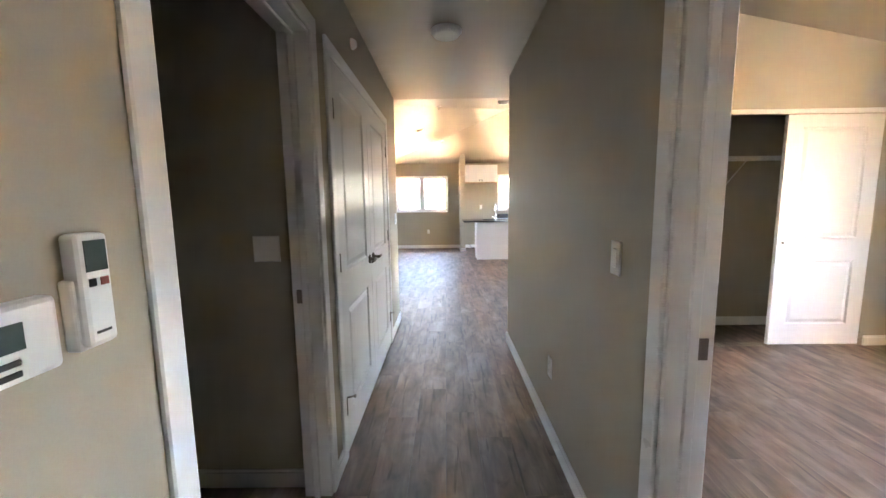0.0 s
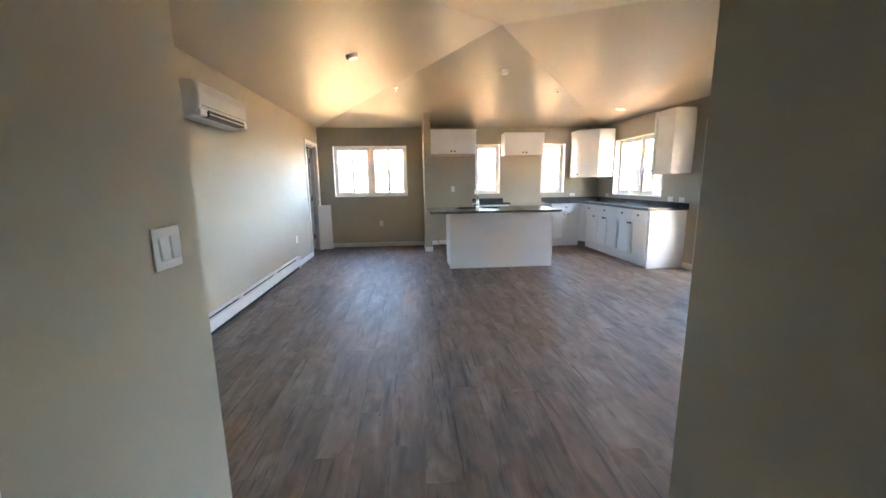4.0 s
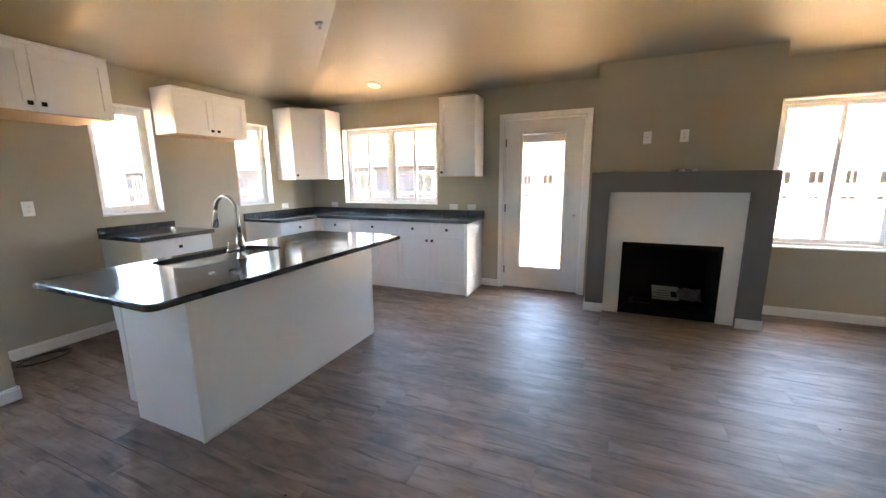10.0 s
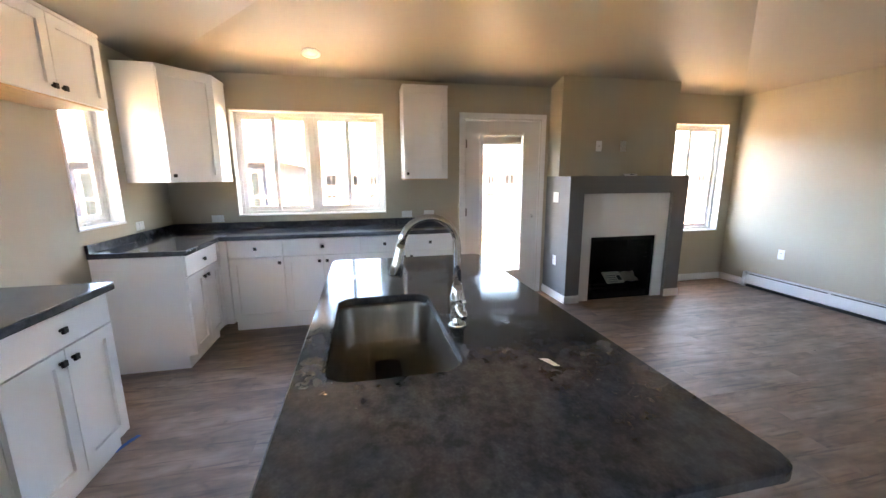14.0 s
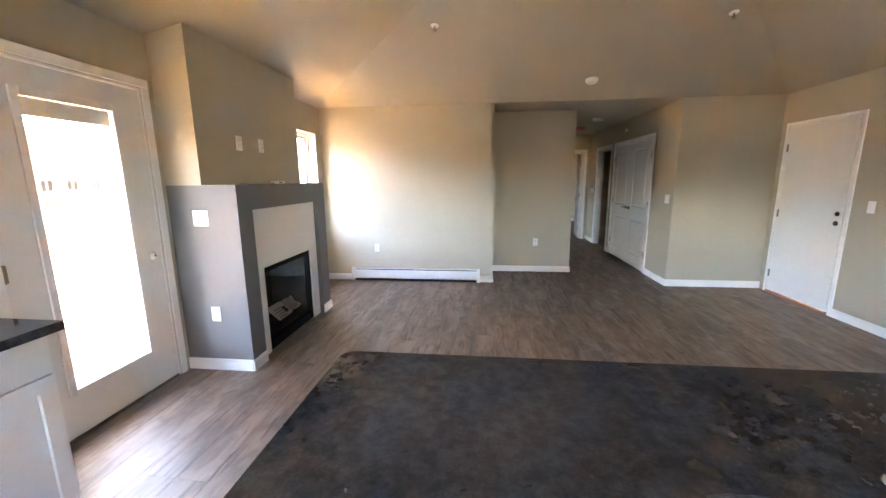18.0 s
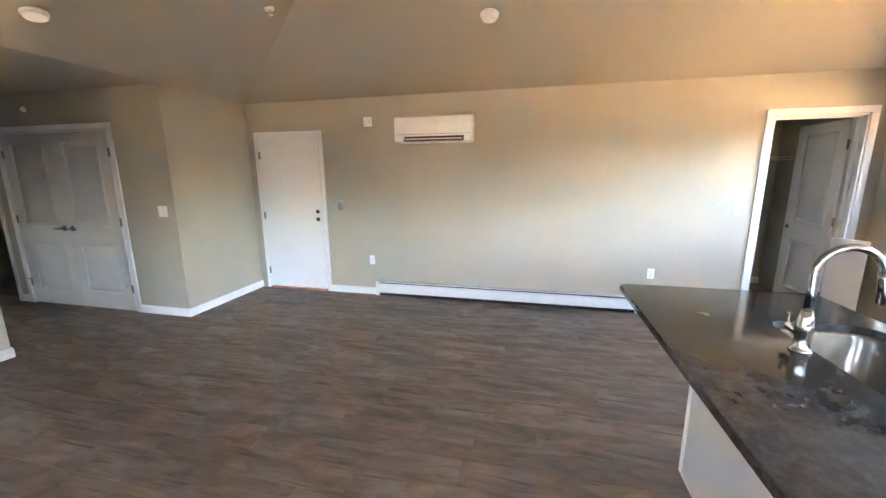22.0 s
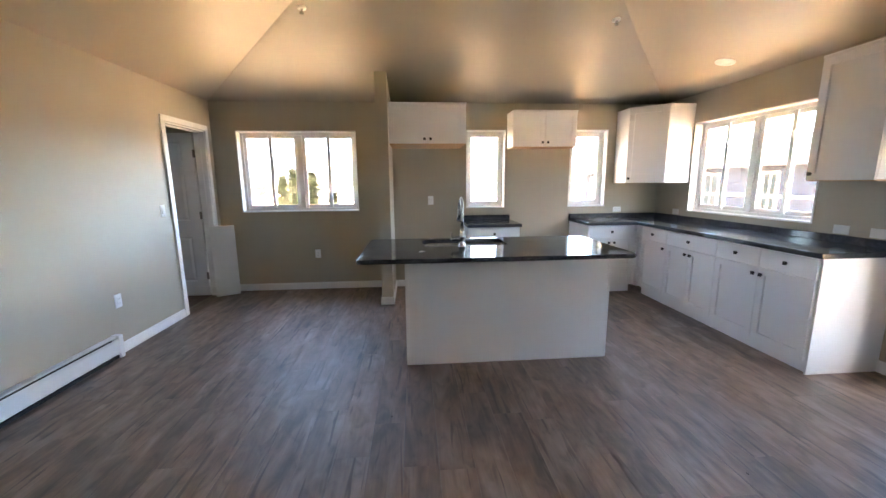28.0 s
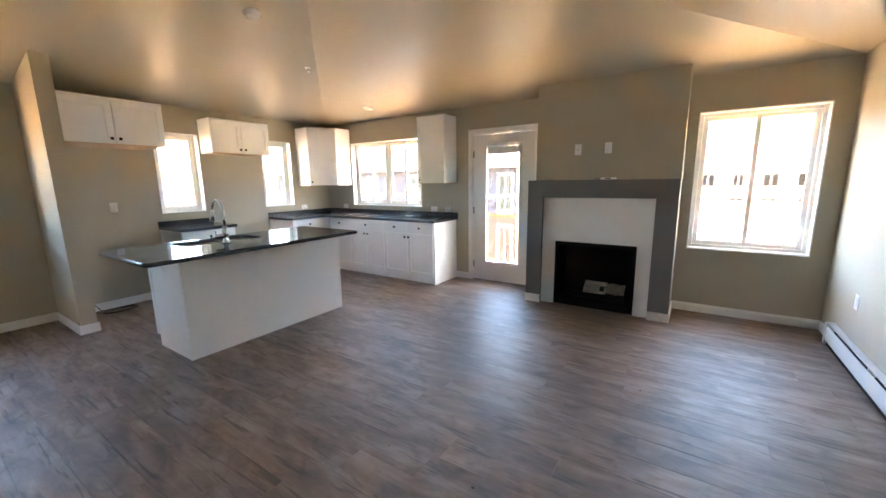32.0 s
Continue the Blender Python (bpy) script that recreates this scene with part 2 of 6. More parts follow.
def plank_mat():
    """Weathered brown vinyl plank: long grain, dark dashes along it, tone by plank, dull scuffs."""
    m, nt, p = node_mat("grey_brown_vinyl_plank")
    N, L = nt.nodes, nt.links
    co, oi, geo = N.new("ShaderNodeTexCoord"), N.new("ShaderNodeObjectInfo"), N.new("ShaderNodeNewGeometry")
    shift, comb = N.new("ShaderNodeVectorMath"), N.new("ShaderNodeMath")
    shift.operation, shift.inputs[1].default_value = "MULTIPLY_ADD", (17.0, 31.0, 7.0)
    comb.operation = "ADD"
    L.new(oi.outputs["Random"], comb.inputs[0])
    L.new(geo.outputs["Random Per Island"], comb.inputs[1])
    L.new(comb.outputs[0], shift.inputs[0])
    L.new(co.outputs["Object"], shift.inputs[2])
    outs = []
    for sx, sy, det, dist in ((7.0, 1.6, 4.0, 0.8), (60.0, 3.0, 5.0, 0.3), (34.0, 2.3, 2.0, 0.5), (13.0, 6.0, 5.0, 0.9)):
        mp, n = N.new("ShaderNodeMapping"), N.new("ShaderNodeTexNoise")
        mp.inputs["Scale"].default_value = (sx, sy, 1.0)
        n.inputs["Scale"].default_value, n.inputs["Detail"].default_value, n.inputs["Distortion"].default_value = 1.0, det, dist
        L.new(shift.outputs[0], mp.inputs["Vector"])
        L.new(mp.outputs["Vector"], n.inputs["Vector"])
        outs.append(n.outputs["Fac"])

    def ramp(fac, *stops):
        r = N.new("ShaderNodeValToRGB")
        e = r.color_ramp.elements
        e[0].position, e[0].color = stops[0][0], (*stops[0][1], 1)
        e[1].position, e[1].color = stops[-1][0], (*stops[-1][1], 1)
        for pos, c in stops[1:-1]:
            e.new(pos).color = (*c, 1)
        L.new(fac, r.inputs["Fac"])
        return r.outputs["Color"]

    col = ramp(outs[0], (0.31, (0.108, 0.062, 0.039)), (0.5, (0.20, 0.125, 0.082)), (0.70, (0.29, 0.204, 0.149)))
    grain = ramp(outs[1], (0.32, (0.88, 0.87, 0.86)), (0.66, (1.07, 1.07, 1.07)))
    dash = ramp(outs[2], (0.30, (0.40, 0.34, 0.31)), (0.345, (0.68, 0.64, 0.61)), (0.40, (1, 1, 1)))
    cloud = ramp(outs[3], (0.30, (0.64, 0.62, 0.61)), (0.45, (0.95, 0.94, 0.93)), (0.70, (1.22, 1.24, 1.26)))
    tone, fr = N.new("ShaderNodeMapRange"), N.new("ShaderNodeMath")
    tone.inputs["To Min"].default_value, tone.inputs["To Max"].default_value = 0.93, 1.08
    fr.operation = "FRACT"
    L.new(comb.outputs[0], fr.inputs[0])
    L.new(fr.outputs[0], tone.inputs["Value"])
    for other in (grain, dash, cloud, tone.outputs["Result"]):
        mx = N.new("ShaderNodeMix")
        mx.data_type, mx.blend_type = "RGBA", "MULTIPLY"
        mx.inputs[0].default_value = 1.0
        L.new(col, mx.inputs[6])
        L.new(other, mx.inputs[7])
        col = mx.outputs[2]
    L.new(col, p.inputs["Base Color"])
    rr = N.new("ShaderNodeMapRange")
    rr.inputs["To Min"].default_value, rr.inputs["To Max"].default_value = 0.60, 0.43
    L.new(outs[3], rr.inputs["Value"])
    L.new(rr.outputs["Result"], p.inputs["Roughness"])
    p.inputs["Specular IOR Level"].default_value, p.inputs["IOR"].default_value = 1.0, 1.62
    b = N.new("ShaderNodeBump")
    b.inputs["Strength"].default_value, b.inputs["Distance"].default_value = 0.10, 0.0015
    L.new(outs[1], b.inputs["Height"])
    L.new(b.outputs["Normal"], p.inputs["Normal"])
    return m


def glass_mat(name, tint, base):
    m = bpy.data.materials.new(name)
    m.use_nodes = True
    nt = m.node_tree
    N, L = nt.nodes, nt.links
    N.remove(N["Principled BSDF"])
    tr, gl, fr, mx = N.new("ShaderNodeBsdfTransparent"), N.new("ShaderNodeBsdfGlossy"), N.new("ShaderNodeLayerWeight"), N.new("ShaderNodeMixShader")
    tr.inputs["Color"].default_value = (*tint, 1)
    gl.inputs["Roughness"].default_value = 0.01
    fr.inputs["Blend"].default_value = 0.5
    pw, sc = N.new("ShaderNodeMath"), N.new("ShaderNodeMath")
    pw.operation, pw.inputs[1].default_value = "POWER", 5.0
    sc.operation, sc.inputs[1].default_value, sc.inputs[2].default_value = "MULTIPLY_ADD", 0.9, base
    L.new(fr.outputs["Facing"], pw.inputs[0])
    L.new(pw.outputs[0], sc.inputs[0])
    L.new(sc.outputs[0], mx.inputs[0])
    L.new(tr.outputs[0], mx.inputs[1])
    L.new(gl.outputs[0], mx.inputs[2])
    L.new(mx.outputs[0], N["Material Output"].inputs["Surface"])
    return m


# window tint stands in for exposure: it darkens the bright view outside
GRANITE, PLANK, GLASS = stone(), plank_mat(), glass_mat("dimming_window_glass", (0.385, 0.39, 0.385), 0.03)
FIREGLASS = glass_mat("smoked_fire_glass", (0.93, 0.92, 0.9), 0.012)


# ---- mesh helpers ----
def box(bm, a, b, bev=0.0, seg=2, rot=None):
    """A box between two corners, its edges rounded by bev."""
    lo, hi = [min(p) for p in zip(a, b)], [max(p) for p in zip(a, b)]
    made = bmesh.ops.create_cube(bm, size=1.0)["verts"]
    mid, size = [(p + q) / 2 for p, q in zip(lo, hi)], [q - p for p, q in zip(lo, hi)]
    for v in made:
        v.co = Vector((mid[0] + v.co.x * size[0], mid[1] + v.co.y * size[1], mid[2] + v.co.z * size[2]))
    if rot:
        bmesh.ops.rotate(bm, verts=made, cent=rot[0], matrix=rot[1])
    if bev:
        edges = list({e for v in made for e in v.link_edges})
        bmesh.ops.bevel(bm, geom=edges, offset=min(bev, min(size) * 0.45), segments=seg, affect="EDGES", profile=0.5)
    return bm


def boxes(*pairs, bev=0.0, seg=2):
    bm = bmesh.new()
    for a, b in pairs:
        box(bm, a, b, bev, seg)
    return bm


def tube(bm, pts, r, n=10, caps=True):
    """A round tube along a line of points; r may be one radius or one a point."""
    pts = [Vector(p) for p in pts]
    rs = r if isinstance(r, (list, tuple)) else [r] * len(pts)
    rings, up = [], Vector((0.13, 0.31, 0.94))
    for i, p in enumerate(pts):
        d = (pts[min(i + 1, len(pts) - 1)] - pts[max(i - 1, 0)]).normalized()
        u = d.cross(up)
        u = (u if u.length > 1e-4 else d.cross(Vector((1, 0, 0)))).normalized()
        up = u.cross(d).normalized()
        rings.append([bm.verts.new(p + rs[i] * (math.cos(k * math.tau / n) * u + math.sin(k * math.tau / n) * up)) for k in range(n)])
    for q, w in zip(rings, rings[1:]):
        for k in range(n):
            f = bm.faces.new((q[k], q[(k + 1) % n], w[(k + 1) % n], w[k]))
            f.smooth = True
    if caps:
        bm.faces.new(rings[0][::-1])
        bm.faces.new(rings[-1])
    return bm


def lathe(bm, profile, n=24, m=None):
    """A turned shape round z from (radius, height) pairs."""
    rings = []
    for r, z in profile:
        rings.append([bm.verts.new((m or Matrix()) @ Vector((r * math.cos(k * math.tau / n), r * math.sin(k * math.tau / n), z))) for k in range(n)])
    for q, w in zip(rings, rings[1:]):
        for k in range(n):
            f = bm.faces.new((q[k], q[(k + 1) % n], w[(k + 1) % n], w[k]))
            f.smooth = True
    bm.faces.new(rings[0][::-1])
    bm.faces.new(rings[-1])
    return bm


def part(name, bm, material, parent=None, label=""):
    bmesh.ops.recalc_face_normals(bm, faces=bm.faces)
    me = bpy.data.meshes.new(name)
    bm.to_mesh(me)
    bm.free()
    me.materials.append(material)
    ob = new(name, me)
    if parent:
        ob.parent = parent
    return tagged(ob, label)


def thing(name, m, label, category, group="", kind=""):
    ob = new(name)
    ob.empty_display_size = 0.05
    ob.matrix_basis = m
    return tagged(ob, label, category, group, kind)


def structure(name, bm, material, label, category):
    return tagged(part(name, bm, material), label, category, kind="structure")


def cells(us, vs, solid, put):
    """Faces of a sheet with openings: us, vs the cuts, solid(i, j) whether a cell is filled, put(u, v, w) the place at depth w 0 or 1."""
    bm, seen = bmesh.new(), {}

    def vert(i, j, w):
        if (i, j, w) not in seen:
            seen[i, j, w] = bm.verts.new(put(us[i], vs[j], w))
        return seen[i, j, w]

    nu, nv = len(us) - 1, len(vs) - 1
    ok = lambda i, j: 0 <= i < nu and 0 <= j < nv and solid(i, j)
    for i in range(nu):
        for j in range(nv):
            if not ok(i, j):
                continue
            for w in (0, 1):
                bm.faces.new([vert(i + p, j + q, w) for p, q in ((0, 0), (1, 0), (1, 1), (0, 1))])
            for di, dj, (p, q), (r, s) in ((-1, 0, (0, 0), (0, 1)), (1, 0, (1, 0), (1, 1)), (0, -1, (0, 0), (1, 0)), (0, 1, (0, 1), (1, 1))):
                if not ok(i + di, j + dj):
                    bm.faces.new([vert(i + p, j + q, 0), vert(i + r, j + s, 0), vert(i + r, j + s, 1), vert(i + p, j + q, 1)])
    return bm


def wall(name, axis, face, back, a0, a1, z0, z1, holes=(), material=None, label="greige painted drywall wall"):
    """A wall with openings. axis: the one along which it runs; face and back: its two planes on the other axis."""
    us = sorted({a0, a1, *[h for q in holes for h in q[:2]]})
    vs = sorted({z0, z1, *[max(h, z0) for q in holes for h in q[2:]]})
    inside = lambda u, v: any(h[0] < u < h[1] and h[2] < v < h[3] for h in holes)
    solid = lambda i, j: not inside((us[i] + us[i + 1]) / 2, (vs[j] + vs[j + 1]) / 2)
    put = (lambda u, v, w: (u, (face, back)[w], v)) if axis == "x" else (lambda u, v, w: ((face, back)[w], u, v))
    return structure(name, cells(us, vs, solid, put), material or WALL, label, "wall")


# ---- the plan, metres ----
WEST, EAST, NORTH, SOUTH = -1.59, 4.36, 10.96, 4.165
HALL_L, HALL_R, ALCOVE, NICHE = -0.405, 0.72, 3.466, 1.93
EAVE, APEX = 2.44, (1.37, 7.57, 3.115)
DINING_WIN = (-1.295, 0.20, 1.06, 2.085)
COOK_WIN, RANGE_WIN = (1.645, 2.172, 1.078, 2.10), (3.07, 3.59, 1.078, 2.105)
SINK_WIN, LIVING_WIN, BED_WIN = (8.825, 10.335, 1.045, 2.10), (4.318, 5.29, 0.692, 2.085), (0.3, 1.75, 0.8, 2.1)
BACK_DOOR, ENTRY_DOOR, PANTRY_DOOR = (6.99, 7.92, 0.0, 2.075), (4.298, 5.20, 0.0, 2.04), (10.04, 10.79, 0.0, 2.06)
DOUBLE_DOOR, BATH_DOOR, BED_DOOR = (1.805, 3.43, 0.0, 2.03), (0.68, 1.545, 0.0, 2.03), (0.145, 0.925, 0.0, 2.03)
END_DOOR, ROOM_WIN = (-0.27, 0.51, 0.0, 2.045), (-3.3, -2.4, 0.9, 2.1)

wall("wall_north", "x", NORTH, NORTH + 0.16, -3.3, EAST + 0.16, -0.3, 2.75, [DINING_WIN, COOK_WIN, RANGE_WIN])
wall("wall_east", "y", EAST, EAST + 0.16, -2.7, NORTH, -0.3, 2.75, [SINK_WIN, BACK_DOOR, LIVING_WIN, BED_WIN])
wall("wall_west", "y", WEST, WEST - 0.12, SOUTH, NORTH, -0.05, 2.75, [ENTRY_DOOR, PANTRY_DOOR])
wall("wall_entry", "x", SOUTH, SOUTH - 0.12, WEST - 0.12, HALL_L, -0.05, 2.75)
wall("wall_hall_west", "y", HALL_L, HALL_L - 0.12, 0.03, SOUTH - 0.12, -0.05, 2.75, [DOUBLE_DOOR, BATH_DOOR])
wall("wall_hall_east", "y", HALL_R, HALL_R + 0.12, -4.0, ALCOVE, -0.05, 3.4, [BED_DOOR])
wall("wall_alcove", "x", ALCOVE, ALCOVE - 0.12, HALL_R + 0.12, NICHE, -0.05, 2.75)
wall("wall_alcove_side", "y", NICHE, NICHE + 0.12, ALCOVE - 0.12, SOUTH, -0.05, 2.75)
wall("wall_south", "x", SOUTH, 3.86, NICHE + 0.12, EAST, -0.05, 3.4)
wall("wall_closet", "x", 3.26, 3.36, HALL_R + 0.12, EAST, -0.05, 3.4, [(2.25, 3.86, 0.0, 2.05)])
wall("wall_closet_side", "y", 3.90, 4.0, 3.36, 3.86, -0.05, 2.75)
wall("wall_hall_end", "x", 0.03, -0.09, -2.8, HALL_R, -0.05, 2.75, [END_DOOR])
wall("wall_bedroom_south", "x", -2.5, -2.62, HALL_R + 0.12, EAST, -0.3, 3.4)
wall("wall_room_south", "x", -4.0, -4.12, -2.92, HALL_R + 0.12, -0.3, 2.75)
wall("wall_bath_north", "x", 1.60, 1.70, -2.8, HALL_L - 0.12, -0.05, 2.75)
wall("wall_bath_west", "y", -2.8, -2.92, -4.0, 1.66, -0.3, 2.75, [ROOM_WIN])
wall("wall_pantry_south", "x", 9.45, 9.33, -3.3, WEST - 0.12, -0.05, 2.75)
wall("wall_pantry_west", "y", -3.18, -3.30, 9.33, NORTH, -0.3, 2.75)
wall("wall_cupboard_back", "y", -1.25, -1.35, 1.70, SOUTH - 0.12, -0.05, 2.75)
wall("wall_fridge_stub", "y", 0.535, 0.665, 10.17, NORTH, -0.05, 2.75, label="short greige partition beside the fridge recess")


def hip_ceiling():
    bm = bmesh.new()
    x0, x1, y0, y1 = WEST, EAST, SOUTH, NORTH
    for up in (0.0, 0.06):
        c = [bm.verts.new((x, y, EAVE + up)) for x, y in ((x0, y0), (x1, y0), (x1, y1), (x0, y1))]
        t = bm.verts.new((APEX[0], APEX[1], APEX[2] + up))
        for i in range(4):
            bm.faces.new((c[i], c[(i + 1) % 4], t))
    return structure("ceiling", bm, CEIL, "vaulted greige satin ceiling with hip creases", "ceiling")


hip_ceiling()
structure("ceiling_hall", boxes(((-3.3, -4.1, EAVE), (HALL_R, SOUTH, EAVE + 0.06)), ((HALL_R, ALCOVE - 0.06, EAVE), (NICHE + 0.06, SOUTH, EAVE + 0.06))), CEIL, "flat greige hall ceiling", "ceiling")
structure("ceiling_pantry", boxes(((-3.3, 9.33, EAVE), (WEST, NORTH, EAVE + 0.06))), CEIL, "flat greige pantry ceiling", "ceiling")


def bed_ceiling():
    bm = bmesh.new()
    for up in (0.0, 0.06):
        bm.faces.new([bm.verts.new((x, y, 2.6 + (3.75 - x) * 0.2 + up)) for x, y in ((HALL_R, -2.6), (EAST, -2.6), (EAST, 4.1), (HALL_R, 4.1))])
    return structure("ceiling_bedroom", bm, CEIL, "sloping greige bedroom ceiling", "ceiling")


bed_ceiling()
structure("roof", boxes(((-3.9, -4.6, 3.42), (5.1, 11.7, 3.55)), bev=0.02), surf("grey_roof_membrane", (0.12, 0.12, 0.12), (0.18, 0.18, 0.18), 0.8, 1.0, 30), "flat grey roof closing the rooms", "roof")
structure("eave_wall", boxes(((-3.3, 11.0, 2.75), (4.55, 11.13, 3.42)), ((4.42, -2.6, 2.75), (4.55, 11.0, 3.42)), ((-3.3, -4.1, 2.75), (-3.2, 11.0, 3.42))), WALL, "plain upper wall under the roof", "wall")
# added overhang, never in view, trims high sky light at the east windows
structure("eave_soffit", boxes(((EAST + 0.17, -4.6, 2.62), (5.0, 8.3, 2.74)), bev=0.01), TRIM, "unseen white soffit added to hold sky light off the east windows", "soffit")


# ---- floor slab, trim ----
structure("subfloor", boxes(((-3.3, -4.1, -0.3), (EAST, NORTH, -0.008))), surf("grey_subfloor", (0.2, 0.2, 0.2), (0.25, 0.25, 0.25), 0.9), "concrete subfloor under the planks", "floor")


def skirting(name, runs):
    """White baseboard runs: (axis, plane, direction into the room, start, end)."""
    bm = bmesh.new()
    for axis, plane, way, s, e in runs:
        for h0, h1, t in ((0.0, 0.075, 0.014), (0.075, 0.092, 0.009)):
            a, b = (s, plane, h0), (e, plane + way * t, h1)
            if axis == "y":
                a, b = (plane, s, h0), (plane + way * t, e, h1)
            box(bm, a, b, 0.003, 1)
    return structure(name, bm, TRIM, "white painted wooden baseboard", "baseboard")


skirting("baseboard_west", [("y", WEST, 1, 5.245, 5.895), ("y", WEST, 1, 9.025, 9.975)])
skirting("baseboard_north", [("x", NORTH, -1, WEST, 0.535), ("x", NORTH, -1, 0.665, 1.60)])
skirting("baseboard_stub", [("y", 0.535, -1, 10.156, NORTH), ("x", 10.17, -1, 0.521, 0.679), ("y", 0.665, 1, 10.156, NORTH)])
skirting("baseboard_range", [("x", NORTH, -1, 2.235, 3.11)])
skirting("baseboard_east", [("y", EAST, -1, SOUTH, 5.376), ("y", EAST, -1, 7.985, 8.20)])
skirting("baseboard_south", [("x", SOUTH, 1, 3.99, EAST), ("x", SOUTH, 1, NICHE, 2.10)])
skirting("baseboard_alcove", [("y", NICHE, -1, ALCOVE, SOUTH + 0.014), ("x", ALCOVE, 1, HALL_R, NICHE)])
skirting("baseboard_hall_east", [("y", HALL_R, -1, 0.995, ALCOVE + 0.014), ("y", HALL_R, -1, 0.03, 0.08)])
skirting("baseboard_hall_west", [("y", HALL_L, 1, 3.50, SOUTH + 0.014), ("y", HALL_L, 1, 1.615, 1.736), ("y", HALL_L, 1, 0.03, 0.612)])
skirting("baseboard_entry", [("x", SOUTH, 1, WEST, HALL_L)])
skirting("baseboard_room", [("x", -4.0, 1, -2.8, HALL_R), ("y", HALL_R, -1, -4.0, -0.09)])
skirting("baseboard_bath", [("x", 1.60, -1, -2.8, HALL_L - 0.12)])
skirting("baseboard_bedroom", [("x", 3.26, -1, 3.89, EAST), ("y", EAST, -1, -2.5, 3.26)])
skirting("baseboard_closet", [("x", 3.86, -1, NICHE + 0.12, 3.90)])
skirting("baseboard_pantry", [("y", -3.18, 1, 9.45, NORTH), ("x", 9.45, 1, -3.18, -1.69)])


def casing(name, axis, face, way, a0, a1, top, back, w=0.065, liner=True):
    """Door casing on one wall face with the jamb liner through the wall."""
    th = 0.016 * way
    pieces = [((a0 - w, 0.0, face), (a0 - 0.004, top + 0.004, face + th)), ((a1 + 0.004, 0.0, face), (a1 + w, top + 0.004, face + th)), ((a0 - w, top + 0.004, face), (a1 + w, top + w, face + th * 1.05))]
    if liner:
        pieces += [((a0 - 0.002, 0.0, face + th * 0.4), (a0 + 0.016, top, back)), ((a1 - 0.016, 0.0, face + th * 0.4), (a1 + 0.002, top, back)), ((a0 + 0.016, top - 0.016, face + th * 0.4), (a1 - 0.016, top + 0.002, back))]
        stop = (face + back) / 2
        pieces += [((a0 + 0.016, 0.0, stop - 0.015), (a0 + 0.027, top - 0.016, stop + 0.015)), ((a1 - 0.027, 0.0, stop - 0.015), (a1 - 0.016, top - 0.016, stop + 0.015)), ((a0 + 0.027, top - 0.03, stop - 0.015), (a1 - 0.027, top - 0.016, stop + 0.015))]
    bm = bmesh.new()
    for (u0, z0, d0), (u1, z1, d1) in pieces:
        if axis == "y":
            box(bm, (d0, u0, z0), (d1, u1, z1), 0.004, 1)
        else:
            box(bm, (u0, d0, z0), (u1, d1, z1), 0.004, 1)
    return structure(name, bm, TRIM, "white painted door casing", "door frame")


casing("trim_entry_door", "y", WEST, 1, *ENTRY_DOOR[:2], 2.04, WEST - 0.12, w=0.042)
casing("trim_pantry_door", "y", WEST, 1, *PANTRY_DOOR[:2], 2.06, WEST - 0.12)
casing("trim_back_door", "y", EAST, -1, *BACK_DOOR[:2], 2.075, EAST + 0.16, w=0.06)
casing("trim_double_door", "y", HALL_L, 1, *DOUBLE_DOOR[:2], 2.03, HALL_L - 0.12)
casing("trim_bath_door", "y", HALL_L, 1, *BATH_DOOR[:2], 2.03, HALL_L - 0.12)
casing("trim_end_door", "x", 0.03, 1, *END_DOOR[:2], 2.045, -0.09)
casing("trim_bedroom_door", "y", HALL_R, -1, *BED_DOOR[:2], 2.03, HALL_R + 0.12)
for tr, x0, y0, sx, sy, z in (("trim_bath_door", HALL_L - 0.10, BATH_DOOR[1] - 0.0175, 0.05, 0.003, 0.915), ("trim_bedroom_door", HALL_R + 0.055, BED_DOOR[1] - 0.0175, 0.05, 0.003, 0.915)):
    part("strike_plate", boxes(((x0, y0, z), (x0 + sx, y0 + sy, z + 0.06)), bev=0.001, seg=1), BRONZE, bpy.data.objects[tr], "dark metal strike plate")
casing("trim_bedroom_door_inside", "y", HALL_R + 0.12, 1, *BED_DOOR[:2], 2.03, HALL_R + 0.12, liner=False)


